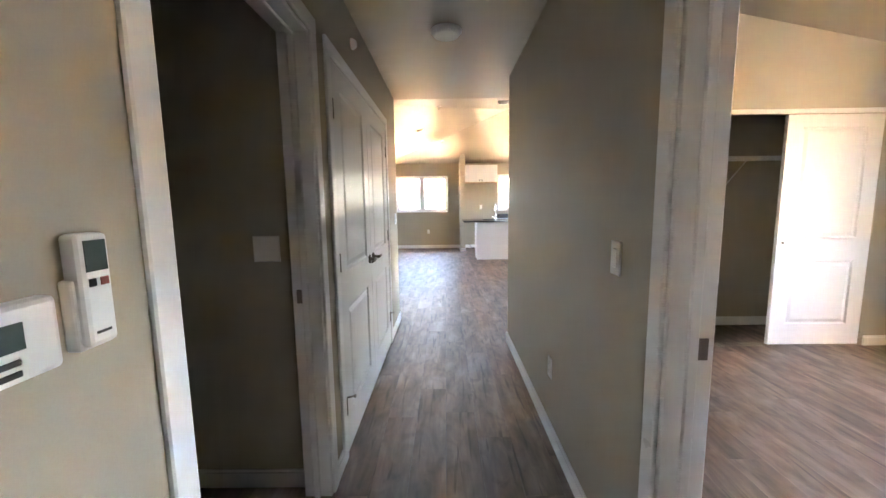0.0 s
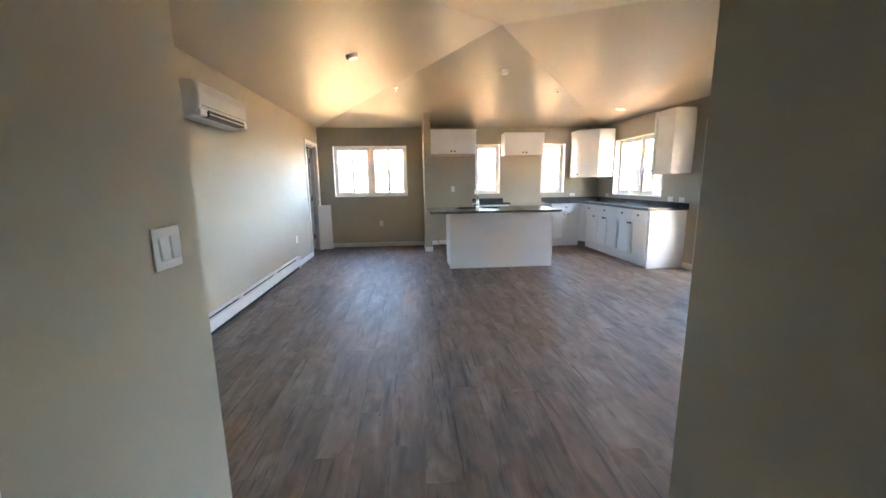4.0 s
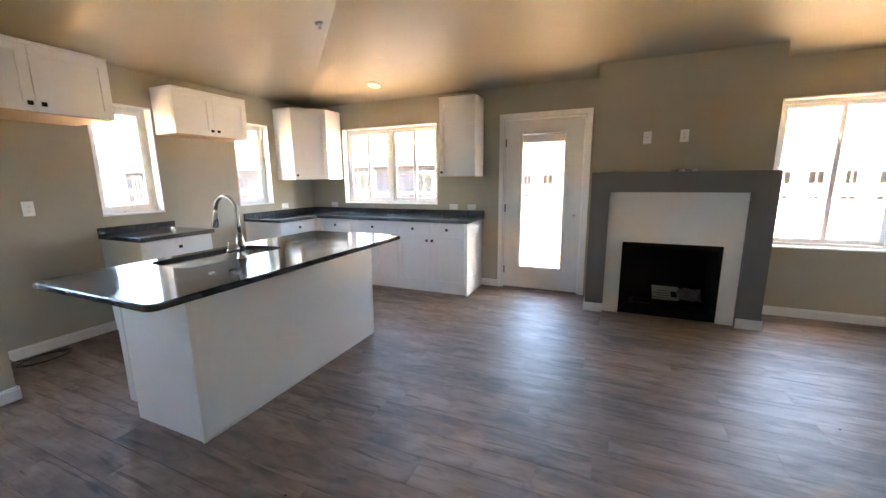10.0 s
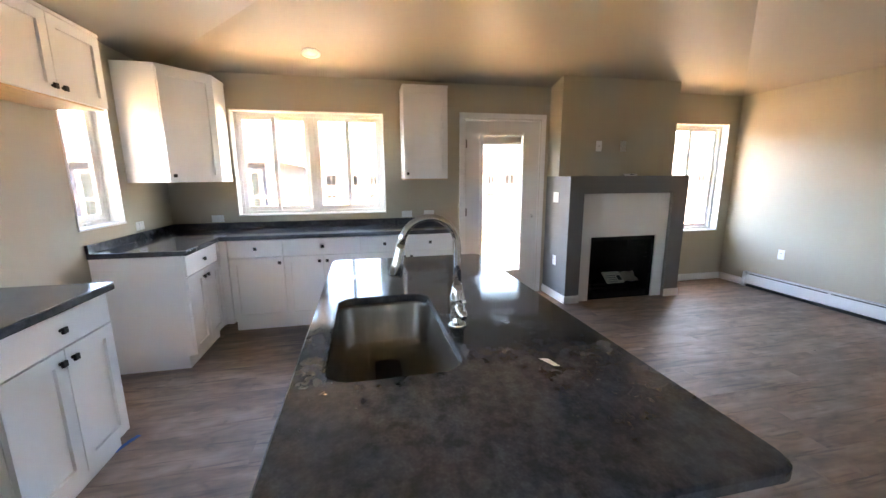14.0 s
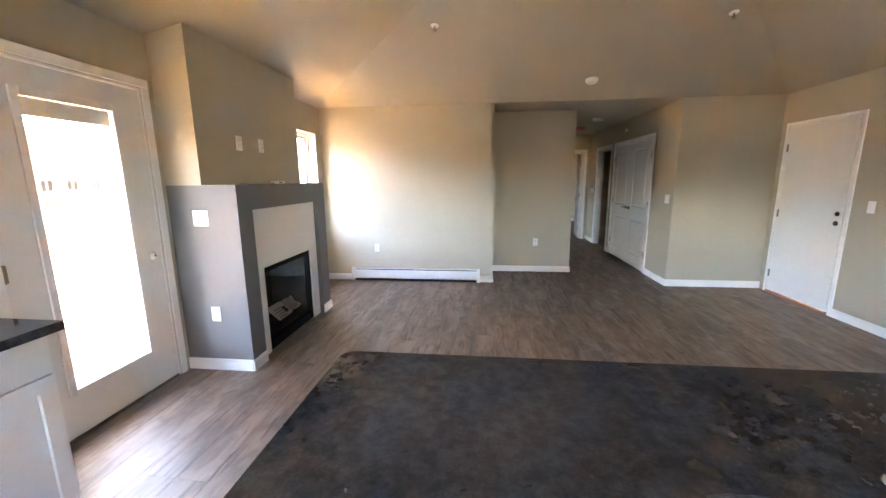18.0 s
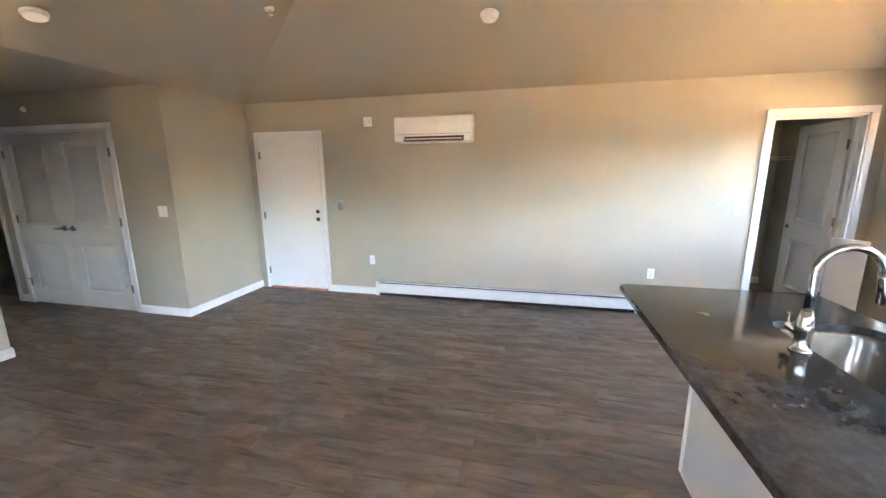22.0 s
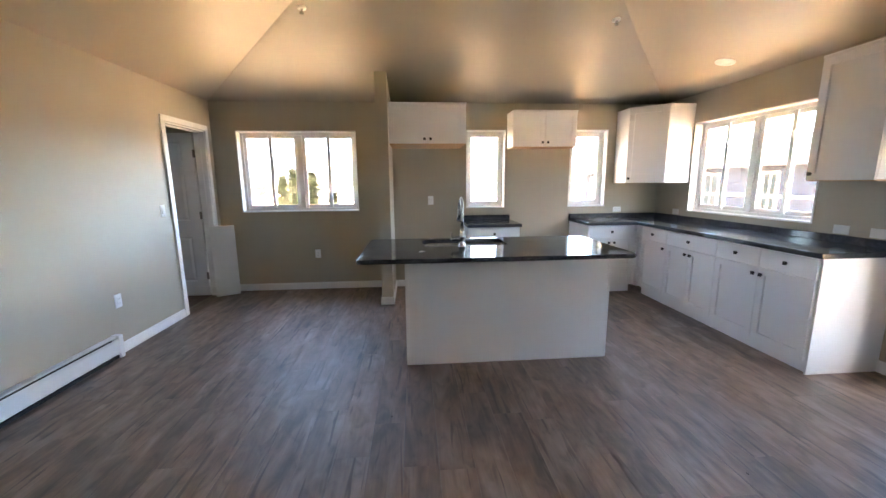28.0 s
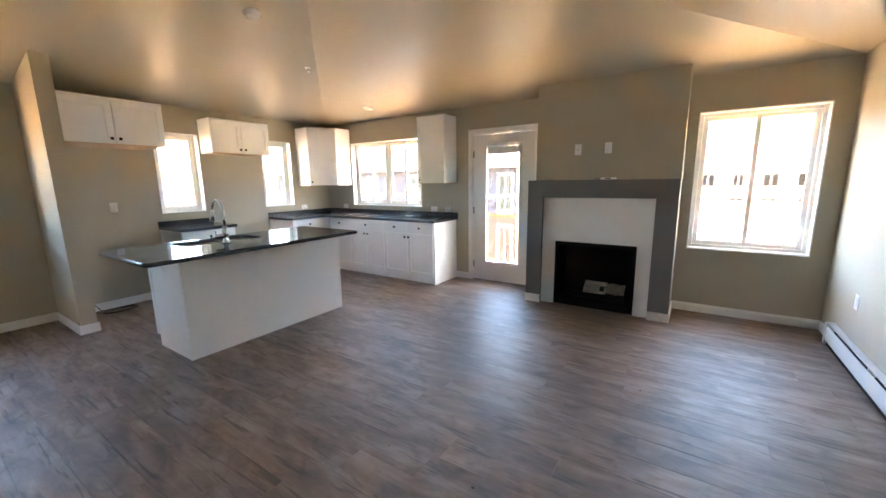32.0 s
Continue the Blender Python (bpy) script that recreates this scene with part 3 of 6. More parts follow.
# ---- windows ----
def window(name, axis, face, way, hole, lites, label, crank=False):
    """A vinyl window in the outer half of the wall: white reveal boards, outer frame, sashes, glass."""
    a0, a1, z0, z1 = hole
    w, h = a1 - a0, z1 - z0
    m = pose(a0, face, z0) if axis == "x" else pose(face, a1, z0, 0, 0, -90)
    # local: x along the wall, y outwards, z up
    top = thing(name, m, label, "window", kind="structure")
    dp = 0.095
    part("window_sill", boxes(((-0.004, -0.012, -0.004), (w + 0.004, dp, 0.012)), bev=0.003), TRIM, top, "white painted sill board")
    rv = boxes(((-0.003, -0.006, 0.012), (0.010, dp, h - 0.01)), ((w - 0.010, -0.006, 0.012), (w + 0.003, dp, h - 0.01)), ((-0.003, -0.006, h - 0.010), (w + 0.003, dp, h + 0.003)), bev=0.002, seg=1)
    part("reveal", rv, TRIM, top, "white painted reveal boards")
    f = 0.042
    fr = bmesh.new()
    for a, b in (((0, dp, 0), (f, dp + 0.06, h)), ((w - f, dp, 0), (w, dp + 0.06, h)), ((f, dp, 0), (w - f, dp + 0.06, f)), ((f, dp, h - f), (w - f, dp + 0.06, h))):
        box(fr, a, b, 0.004, 1)
    units = max(1, lites // 2)
    mw = 0.072
    uw = (w - 2 * f - (units - 1) * mw) / units
    for u in range(1, units):
        x = f + u * uw + (u - 1) * mw
        box(fr, (x, dp - 0.008, f), (x + mw, dp + 0.06, h - f), 0.006, 1)
    part("window_frame", fr, VINYL, top)
    n = 2 if lites > 1 else 1
    for u in range(units):
        x0 = f + u * (uw + mw)
        for k in range(n):
            sw = uw / n + (0.0205 if n > 1 else 0)
            s0 = x0 if k == 0 else x0 + uw - sw
            y0 = dp + (0.008 if k == 0 else 0.030)
            t = 0.041
            sb = bmesh.new()
            tl = t if k == 0 else 0.024
            for a, b in (((s0 + t - tl, y0, f), (s0 + t, y0 + 0.02, h - f)), ((s0 + sw - t, y0, f), (s0 + sw, y0 + 0.02, h - f)), ((s0 + t, y0, f), (s0 + sw - t, y0 + 0.02, f + t)), ((s0 + t, y0, h - f - t), (s0 + sw - t, y0 + 0.02, h - f))):
                box(sb, a, b, 0.003, 1)
            sash = part("sash", sb, VINYL, top)
            pane = part("pane", boxes(((s0 + t - 0.004, y0 + 0.008, f + t - 0.004), (s0 + sw - t + 0.004, y0 + 0.012, h - f - t + 0.004))), GLASS, sash, "glass pane tinted dark to dim the view outside")
            pane.visible_shadow = False
            if n > 1 and k == 0:
                for zz in (0.28, 0.72):
                    part("latch", boxes(((s0 + sw - 0.026, y0 - 0.012, h * zz), (s0 + sw - 0.008, y0 + 0.002, h * zz + 0.07)), bev=0.004), VINYL, sash, "small white sash latch")
    if crank:
        cb = boxes(((w / 2 - 0.05, dp - 0.02, 0.014), (w / 2 + 0.05, dp + 0.01, 0.03)), bev=0.006)
        tube(cb, [(w / 2 + 0.03, dp - 0.022, 0.026), (w / 2 - 0.02, dp - 0.03, 0.034), (w / 2 - 0.045, dp - 0.03, 0.03)], 0.006, 8)
        part("crank_handle", cb, VINYL, top, "folded white crank handle")
    return top


window("window_1", "x", NORTH, 1, DINING_WIN, 4, "twin white vinyl sliding window over the dining corner")
window("window_2", "x", NORTH, 1, COOK_WIN, 1, "narrow white vinyl casement window beside the fridge recess", True)
window("window_3", "x", NORTH, 1, RANGE_WIN, 1, "narrow white vinyl casement window beside the range space", True)
window("window_4", "y", EAST, 1, SINK_WIN, 4, "twin white vinyl sliding window over the worktop")
window("window_5", "y", EAST, 1, LIVING_WIN, 2, "tall white vinyl sliding window beside the fireplace")
# out of view: added and sized to light the bedroom and hall wall
window("window_6", "y", EAST, 1, BED_WIN, 2, "unseen white vinyl sliding window added to light the bedroom")


# made-up opening out of view, there to let daylight into the far bedroom
ws7 = window("window_7", "y", -2.8, 1, ROOM_WIN, 2, "unseen white vinyl window added to light the far bedroom")
ws7.matrix_basis = pose(-2.8, ROOM_WIN[0], ROOM_WIN[2], 0, 0, 90)


# ---- doors ----
def leaf_mesh(w, h, t=0.038, panels=True):
    """A moulded two-panel door leaf: x 0..w, y -t/2..t/2. Each panel lies in a sloped, grooved frame."""
    if not panels:
        return boxes(((0, -t / 2, 0), (w, t / 2, h)), bev=0.003)
    s = 0.135
    us, vs = (0, s, w - s, w), (0, 0.19, 0.765, 0.968, h - 0.105, h)
    bm = bmesh.new()
    rims = []
    for sd in (-1, 1):
        grid = [[bm.verts.new((u, sd * t / 2, v)) for v in vs] for u in us]
        for i in range(3):
            for j in range(5):
                ring = [grid[i][j], grid[i + 1][j], grid[i + 1][j + 1], grid[i][j + 1]]
                if i != 1 or j not in (1, 3):
                    bm.faces.new(ring)
                    continue
                for inset, depth in ((0.009, 0.010), (0.019, 0.011), (0.046, 0.003)):
                    inner = [bm.verts.new((x, sd * (t / 2 - depth), z)) for x, z in ((us[1] + inset, vs[j] + inset), (us[2] - inset, vs[j] + inset), (us[2] - inset, vs[j + 1] - inset), (us[1] + inset, vs[j + 1] - inset))]
                    for k in range(4):
                        bm.faces.new((ring[k], ring[(k + 1) % 4], inner[(k + 1) % 4], inner[k]))
                    ring = inner
                bm.faces.new(ring)
        rims.append([grid[i][0] for i in range(4)] + [grid[3][j] for j in range(1, 6)] + [grid[i][5] for i in (2, 1, 0)] + [grid[0][j] for j in (4, 3, 2, 1)])
    for k in range(len(rims[0])):
        n = (k + 1) % len(rims[0])
        bm.faces.new((rims[0][k], rims[0][n], rims[1][n], rims[1][k]))
    return bm


def lever(parent, x, z, y, way, point):
    """A lever handle with a round rose; point: the way along x that it points."""
    bm = bmesh.new()
    lathe(bm, [(0.031, 0.0), (0.031, 0.006), (0.026, 0.010), (0.013, 0.012), (0.011, 0.045), (0.0, 0.046)][:-1], 20, Matrix.Translation((x, y, z)) @ Matrix.Rotation(radians(90 if way < 0 else -90), 4, "X"))
    yy = y + way * 0.042
    tube(bm, [(x - point * 0.012, yy, z), (x + point * 0.03, yy + way * 0.004, z), (x + point * 0.075, yy + way * 0.006, z - 0.002), (x + point * 0.112, yy, z - 0.004)], [0.011, 0.010, 0.008, 0.0065], 10)
    return part("door_handle", bm, BRONZE, parent, "dark satin metal lever handle")


def hinge(parent, x, z, y):
    bm = boxes(((x - 0.014, y - 0.002, z - 0.045), (x + 0.014, y + 0.002, z + 0.045)))
    tube(bm, [(x, y, z - 0.047), (x, y, z + 0.047)], 0.0065, 10)
    return part("hinge", bm, BRONZE, parent, "dark metal hinge")


# double cupboard doors in the hall: local x runs along -y from the far jamb
dw2 = (DOUBLE_DOOR[1] - DOUBLE_DOOR[0] - 0.032 - 0.010) / 2
dd = thing("door_1", pose(HALL_L - 0.012, DOUBLE_DOOR[1] - 0.016, 0.012, 0, 0, -90), "closed pair of white moulded two-panel cupboard doors with lever handles", "double door", kind="structure")
for k in (0, 1):
    lf = part("leaf", leaf_mesh(dw2, 2.0), DOORW, dd)
    lf.location = (0.003 + k * (dw2 + 0.004), 0, 0)
    hx = 0.0 if k == 0 else dw2
    # the room side of these doors is local +y
    lever(lf, dw2 - 0.062 if k == 0 else 0.062, 0.94, 0.019, 1, -1 if k == 0 else 1)
    for z in (0.26, 1.03, 1.78):
        hinge(lf, hx, z, 0.0195)
    stop_bm = tube(bmesh.new(), [(hx + (0.02 if k == 0 else -0.02), 0.02, 0.30), (hx + (0.028 if k == 0 else -0.028), 0.055, 0.305)], 0.005, 8)
    lathe(stop_bm, [(0.009, 0.0), (0.009, 0.01)], 12, Matrix.Translation((hx + (0.028 if k == 0 else -0.028), 0.055, 0.305)) @ Matrix.Rotation(radians(-90), 4, "X"))
    part("door_stop", stop_bm, NICKEL, lf, "hinge pin door stop")

# flat entry door, local x along -y from the far jamb so that +y faces the room
ew = ENTRY_DOOR[1] - ENTRY_DOOR[0] - 0.036
ed = thing("door_2", pose(WEST - 0.012, ENTRY_DOOR[1] - 0.018, 0.03, 0, 0, -90), "closed flat white entry door with two round lock plates", "door", kind="structure")
lf = part("leaf", leaf_mesh(ew, 1.997, 0.044, False), DOORW, ed)
for z, r in ((1.04, 0.024), (0.94, 0.026)):
    part("lock_plate", lathe(bmesh.new(), [(r, 0.0), (r, 0.008), (r * 0.8, 0.012), (r * 0.45, 0.013), (r * 0.4, 0.02)], 20, Matrix.Translation((0.068, 0.022, z)) @ Matrix.Rotation(radians(-90), 4, "X")), KNOBM, lf, "dark round lock plate")
for z in (0.22, 0.98, 1.76):
    hinge(lf, ew, z, 0.0225)
structure("threshold_entry", boxes(((WEST - 0.12, ENTRY_DOOR[0] + 0.016, 0.0), (WEST + 0.03, ENTRY_DOOR[1] - 0.016, 0.026)), bev=0.004), THRES, "red-brown wooden threshold under the entry door", "threshold")

# glazed back door, hung on the kitchen side
bw = BACK_DOOR[1] - BACK_DOOR[0] - 0.036
bd = thing("door_3", pose(EAST + 0.022, BACK_DOOR[0] + 0.018, 0.02, 0, 0, 90), "closed white glazed back door with raised blind between the panes", "glazed door", kind="structure")
gx0, gx1, gz0, gz1 = 0.20, bw - 0.20, 0.27, 1.875
gb = bmesh.new()
t = 0.044
for a, b in (((0, -t / 2, 0), (gx0, t / 2, 2.035)), ((gx1, -t / 2, 0), (bw, t / 2, 2.035)), ((gx0, -t / 2, 0), (gx1, t / 2, gz0)), ((gx0, -t / 2, gz1), (gx1, t / 2, 2.035))):
    box(gb, a, b)
bmesh.ops.remove_doubles(gb, verts=gb.verts, dist=0.0005)
lf = part("leaf", gb, DOORW, bd)
fb = bmesh.new()
for sd in (-1, 1):
    y0, y1 = sd * t / 2, sd * (t / 2 + 0.012)
    q = 0.035
    for a, b in (((gx0 - q, y0, gz0 - q), (gx0 + 0.006, y1, gz1 + q)), ((gx1 - 0.006, y0, gz0 - q), (gx1 + q, y1, gz1 + q)), ((gx0 + 0.006, y0, gz0 - q), (gx1 - 0.006, y1, gz0 + 0.006)), ((gx0 + 0.006, y0, gz1 - 0.006), (gx1 - 0.006, y1, gz1 + q))):
        box(fb, a, b, 0.005, 2)
part("glazing_bead", fb, DOORW, lf)
pn = part("pane", boxes(((gx0, -0.008, gz0), (gx1, -0.004, gz1))), GLASS, lf, "glass pane tinted dark to dim the view outside")
pn.visible_shadow = False
for k in range(15):
    part("blind_slat", boxes(((gx0 + 0.008, -0.0035, gz1 - 0.0132 - k * 0.006), (gx1 - 0.008, 0.0035, gz1 - 0.0075 - k * 0.006))), BLIND, lf)
lathe_m = Matrix.Translation((0.068, t / 2, 0.93)) @ Matrix.Rotation(radians(-90), 4, "X")
part("lock_plate", lathe(bmesh.new(), [(0.028, 0.0), (0.028, 0.006), (0.02, 0.012), (0.010, 0.013), (0.010, 0.02)], 20, lathe_m), PLAST, lf, "white round lock plate")
part("lock_bore", lathe(bmesh.new(), [(0.007, 0.0), (0.007, 0.022)], 14, lathe_m), DARKP, lf)
for z in (0.22, 1.0, 1.78):
    hinge(lf, bw, z, t / 2 + 0.001)
structure("threshold_back", boxes(((EAST - 0.01, BACK_DOOR[0] + 0.016, 0.0), (EAST + 0.16, BACK_DOOR[1] - 0.016, 0.018)), bev=0.003), BRONZE, "dark metal threshold under the back door", "threshold")

# pantry door, open into the pantry, hung on the far jamb
pw = PANTRY_DOOR[1] - PANTRY_DOOR[0] - 0.036
pd = thing("door_4", pose(WEST - 0.125, PANTRY_DOOR[1] - 0.022, 0.012, 0, 0, 181), "white moulded two-panel door standing open into the pantry", "door", kind="structure")
lf = part("leaf", leaf_mesh(pw, 2.02), DOORW, pd)
part("lock_plate", lathe(bmesh.new(), [(0.024, 0.0), (0.024, 0.006), (0.015, 0.009), (0.012, 0.02)], 18, Matrix.Translation((pw - 0.06, 0.019, 0.905)) @ Matrix.Rotation(radians(-90), 4, "X")), BRONZE, lf, "dark round lock plate")
for z in (0.26, 1.03, 1.78):
    hinge(lf, 0.0, z, 0.0195)

# door of the far bedroom, open against its west side
od = thing("door_6", pose(END_DOOR[0] + 0.02, -0.10, 0.012, 0, 0, -97), "white moulded two-panel bedroom door standing open", "door", kind="structure")
lf = part("leaf", leaf_mesh(0.745, 2.01), DOORW, od)
lever(lf, 0.685, 0.905, 0.019, 1, -1)
for z in (0.26, 1.03, 1.78):
    hinge(lf, 0.0, z, 0.0195)

# bypass closet door in the bedroom
cd = thing("door_5", pose(3.05, 3.285, 0.012), "white moulded two-panel sliding closet door, half open", "closet door", kind="structure")
lf = part("leaf", leaf_mesh(0.82, 2.02, 0.034), DOORW, cd)
part("finger_pull", lathe(bmesh.new(), [(0.012, 0.0), (0.012, 0.003), (0.006, 0.002)], 14, Matrix.Translation((0.05, -0.017, 0.93)) @ Matrix.Rotation(radians(90), 4, "X")), BRONZE, lf)
structure("trim_closet_head", boxes(((2.2, 3.245, 2.035), (3.9, 3.262, 2.075)), bev=0.003), TRIM, "white closet head trim", "trim")


def wire_shelf(name, m, w, d, label):
    """A white wire closet shelf with slanted braces."""
    top = thing(name, m, label, "shelf")
    bm = bmesh.new()
    for y in (-d, -d * 0.5, -0.01):
        tube(bm, [(0, y, 0), (w, y, 0)], 0.004, 6)
    tube(bm, [(0, -d, -0.035), (w, -d, -0.035)], 0.005, 6)
    part("rail", bm, WIRE, top)
    bm = bmesh.new()
    n = int(w / 0.028)
    for k in range(n):
        x = (k + 0.5) * w / n
        tube(bm, [(x, -0.005, 0.006), (x, -d, 0.006), (x, -d, -0.035)], 0.0016, 4, False)
    tagged(part("cross_wires", bm, WIRE, top), kind="stuff")
    for x in (w * 0.15, w * 0.5, w * 0.85):
        part("brace", tube(bmesh.new(), [(x, -d + 0.01, -0.01), (x, -0.008, -0.26)], 0.005, 6), WIRE, top)
    return top


wire_shelf("wire_shelf", pose(NICHE + 0.13, 3.855, 1.72), 1.83, 0.30, "white wire shelf with braces in the bedroom closet")
wire_shelf("wire_shelf", pose(-3.175, 9.46, 1.72, 0, 0, 90), 1.5, 0.30, "white wire shelf on the pantry wall")

# ---- fireplace ----
FX, FY0, FY1 = 3.82, 5.388, 6.885
structure("wall_chimney", boxes(((4.08, FY0, 1.43), (EAST, FY1, 2.9))), WALL, "greige chimney breast above the mantel", "chimney breast")
fp = thing("fireplace", pose(0, 0, 0), "charcoal painted fireplace surround with white fire board and black gas firebox", "fireplace")
IY0, IY1, IZ = 5.577, 6.71, 1.24
sb = boxes(((FX, FY0, 0), (EAST, IY0, IZ)), ((FX, IY1, 0), (EAST, FY1, IZ)), ((FX, FY0, IZ), (EAST, FY1, 1.43)))
bmesh.ops.remove_doubles(sb, verts=sb.verts, dist=0.0005)
part("surround", sb, SURROUND, fp, "charcoal grey painted surround")
BY0, BY1, BZ = 5.715, 6.563, 0.746
pb = cells(sorted((IY0, BY0, BY1, IY1)), (0.0, BZ, IZ), lambda i, j: not (i == 1 and j == 0), lambda u, v, w: ((FX + 0.045, FX + 0.062)[w], u, v))
part("fire_board", pb, PANELW, fp, "plain white fire board")
fbm = boxes(((FX + 0.095, BY0 + 0.001, 0.004), (EAST - 0.02, BY1 - 0.001, BZ - 0.001)))
bmesh.ops.delete(fbm, geom=[f for f in fbm.faces if f.normal.x < -0.9], context="FACES")
bmesh.ops.solidify(fbm, geom=fbm.faces[:], thickness=0.012)
fbx = part("firebox", fbm, SOOT, fp, "black firebox lining")
fr = bmesh.new()
for a, b in (((FX + 0.063, BY0 - 0.004, 0.0), (FX + 0.105, BY0 + 0.038, BZ + 0.004)), ((FX + 0.063, BY1 - 0.038, 0.0), (FX + 0.105, BY1 + 0.004, BZ + 0.004)), ((FX + 0.063, BY0 + 0.038, BZ - 0.05), (FX + 0.105, BY1 - 0.038, BZ + 0.004)), ((FX + 0.063, BY0 + 0.038, 0.0), (FX + 0.105, BY1 - 0.038, 0.085))):
    box(fr, a, b, 0.004, 1)
part("front_frame", fr, SOOT, fp, "black metal front frame")
part("fire_glass", boxes(((FX + 0.087, BY0 + 0.036, 0.084), (FX + 0.091, BY1 - 0.036, BZ - 0.048))), FIREGLASS, fp, "smoked glass front pane")
for k in range(5):
    part("louvre", boxes(((FX + 0.065, BY0 + 0.06, 0.016 + k * 0.013), (FX + 0.059, BY1 - 0.06, 0.024 + k * 0.013))), BLACKM, fp)
bn = bmesh.new()
tube(bn, [(FX + 0.235, BY0 + 0.15, 0.10), (FX + 0.235, BY1 - 0.15, 0.10)], 0.02, 10)
tube(bn, [(FX + 0.335, BY0 + 0.18, 0.13), (FX + 0.295, (BY0 + BY1) / 2, 0.16), (FX + 0.345, BY1 - 0.18, 0.13)], 0.035, 10)
box(bn, (FX + 0.155, BY0 + 0.12, 0.05), (FX + 0.395, BY1 - 0.12, 0.09), 0.006, 1)
part("burner", bn, BLACKM, fp, "black gas burner")
for y0, y1, yy, sd in ((FY0 - 0.012, IY0, FY0, -1), (IY1, FY1 + 0.012, FY1, 1)):
    mb = bmesh.new()
    for h0, h1, tt in ((0.0, 0.075, 0.014), (0.075, 0.092, 0.009)):
        box(mb, (FX - tt, y0, h0), (FX, y1, h1), 0.003, 1)
        box(mb, (FX, yy, h0), (EAST, yy + sd * tt, h1), 0.003, 1)
    part("plinth", mb, TRIM, fp, "white baseboard round the surround")

pk = thing("manual_packet", pose(FX + 0.20, 6.06, 0.215, 0, -38, 0), "printed instruction papers in a clear bag lying in the firebox", "papers")
part("sheet", boxes(((-0.085, -0.05, -0.004), (0.085, 0.19, 0.004)), bev=0.002), PAPER, pk)
pg = bmesh.new()
gsheet = [[pg.verts.new((-0.075 + 0.03 * i, -0.24 + 0.042 * j, 0.004 + 0.012 * math.sin(i * 1.7 + j * 2.1))) for j in range(6)] for i in range(6)]
for i in range(5):
    for j in range(5):
        pg.faces.new((gsheet[i][j], gsheet[i + 1][j], gsheet[i + 1][j + 1], gsheet[i][j + 1])).smooth = True
bmesh.ops.solidify(pg, geom=pg.faces[:], thickness=0.004)
part("bag", pg, BAG, pk, "crumpled pale bag")
for k in range(4):
    part("printed_line", boxes(((-0.07 + k * 0.03, 0.03, 0.0042), (-0.062 + k * 0.03, 0.17 - 0.03 * (k % 2), 0.0052))), INK, pk)
part("printed_block", boxes(((-0.05, -0.03, 0.0042), (0.02, 0.02, 0.0052))), INK, pk)
mi = thing("mantel_box", pose(3.97, 6.05, 1.432), "small white plastic box lying on the mantel", "small box")
part("case", boxes(((-0.03, -0.075, 0), (0.03, 0.075, 0.022)), bev=0.006), PLAST, mi)
part("label", boxes(((-0.032, -0.03, 0.006), (-0.0295, 0.03, 0.015))), DARKP, mi)
ms = thing("screw", pose(3.90, 6.66, 1.432), "dark screw lying on the mantel", "screw")
part("shank", tube(bmesh.new(), [(0, -0.055, 0.004), (0, 0.045, 0.004)], [0.002, 0.0035], 8), BRONZE, ms)
part("head", tube(bmesh.new(), [(0, 0.045, 0.0045), (0, 0.052, 0.0045)], [0.003, 0.0065], 10), BRONZE, ms)
mc = thing("driver_bit", pose(3.955, 6.165, 1.432, 0, 0, 4), "dark metal driver bit lying beside the white box", "tool")
part("shank", tube(bmesh.new(), [(0, -0.03, 0.006), (0, 0.012, 0.006)], 0.0055, 6), BRONZE, mc)
part("tip", tube(bmesh.new(), [(0, 0.012, 0.006), (0, 0.032, 0.006)], [0.004, 0.0025], 8), BRONZE, mc)


# ---- wall plates, sensors, ceiling fittings ----
def plate(name, m, kind, label, w=0.072, h=0.116):
    """A wall plate; local +y out of the wall, x along it."""
    top = thing(name, m, label, "outlet" if kind == "outlet" else "light switch" if kind == "switch" else "wall plate")
    part("plate", boxes(((-w / 2, 0, -h / 2), (w / 2, 0.006, h / 2)), bev=0.004), PLAST, top)
    gang = max(1, round(w / 0.072))
    for g in range(gang):
        cx = (g - (gang - 1) / 2) * 0.046
        if kind == "outlet":
            body = part("socket", boxes(((cx - 0.017, 0.004, -0.034), (cx + 0.017, 0.009, 0.034)), bev=0.003), PLAST, top)
            for zc in (-0.019, 0.019):
                part("slot", boxes(((cx - 0.008, 0.0085, zc - 0.005), (cx - 0.006, 0.0094, zc + 0.005)), ((cx + 0.005, 0.0085, zc - 0.004), (cx + 0.007, 0.0094, zc + 0.004)), ((cx - 0.002, 0.0085, zc - 0.012), (cx + 0.002, 0.0094, zc - 0.008))), DARKP, body)
        elif kind == "switch":
            rk = bmesh.new()
            box(rk, (cx - 0.016, 0.004, -0.033), (cx + 0.016, 0.011, 0.033), 0.003, 1, ((cx, 0.006, 0), Matrix.Rotation(radians(3), 3, "X")))
            part("rocker", rk, PLAST, top)
        elif kind == "jack":
            part("jack", lathe(bmesh.new(), [(0.007, 0.0), (0.007, 0.008), (0.004, 0.012)], 12, Matrix.Translation((cx, 0.005, 0)) @ Matrix.Rotation(radians(-90), 4, "X")), NICKEL, top)
    return top


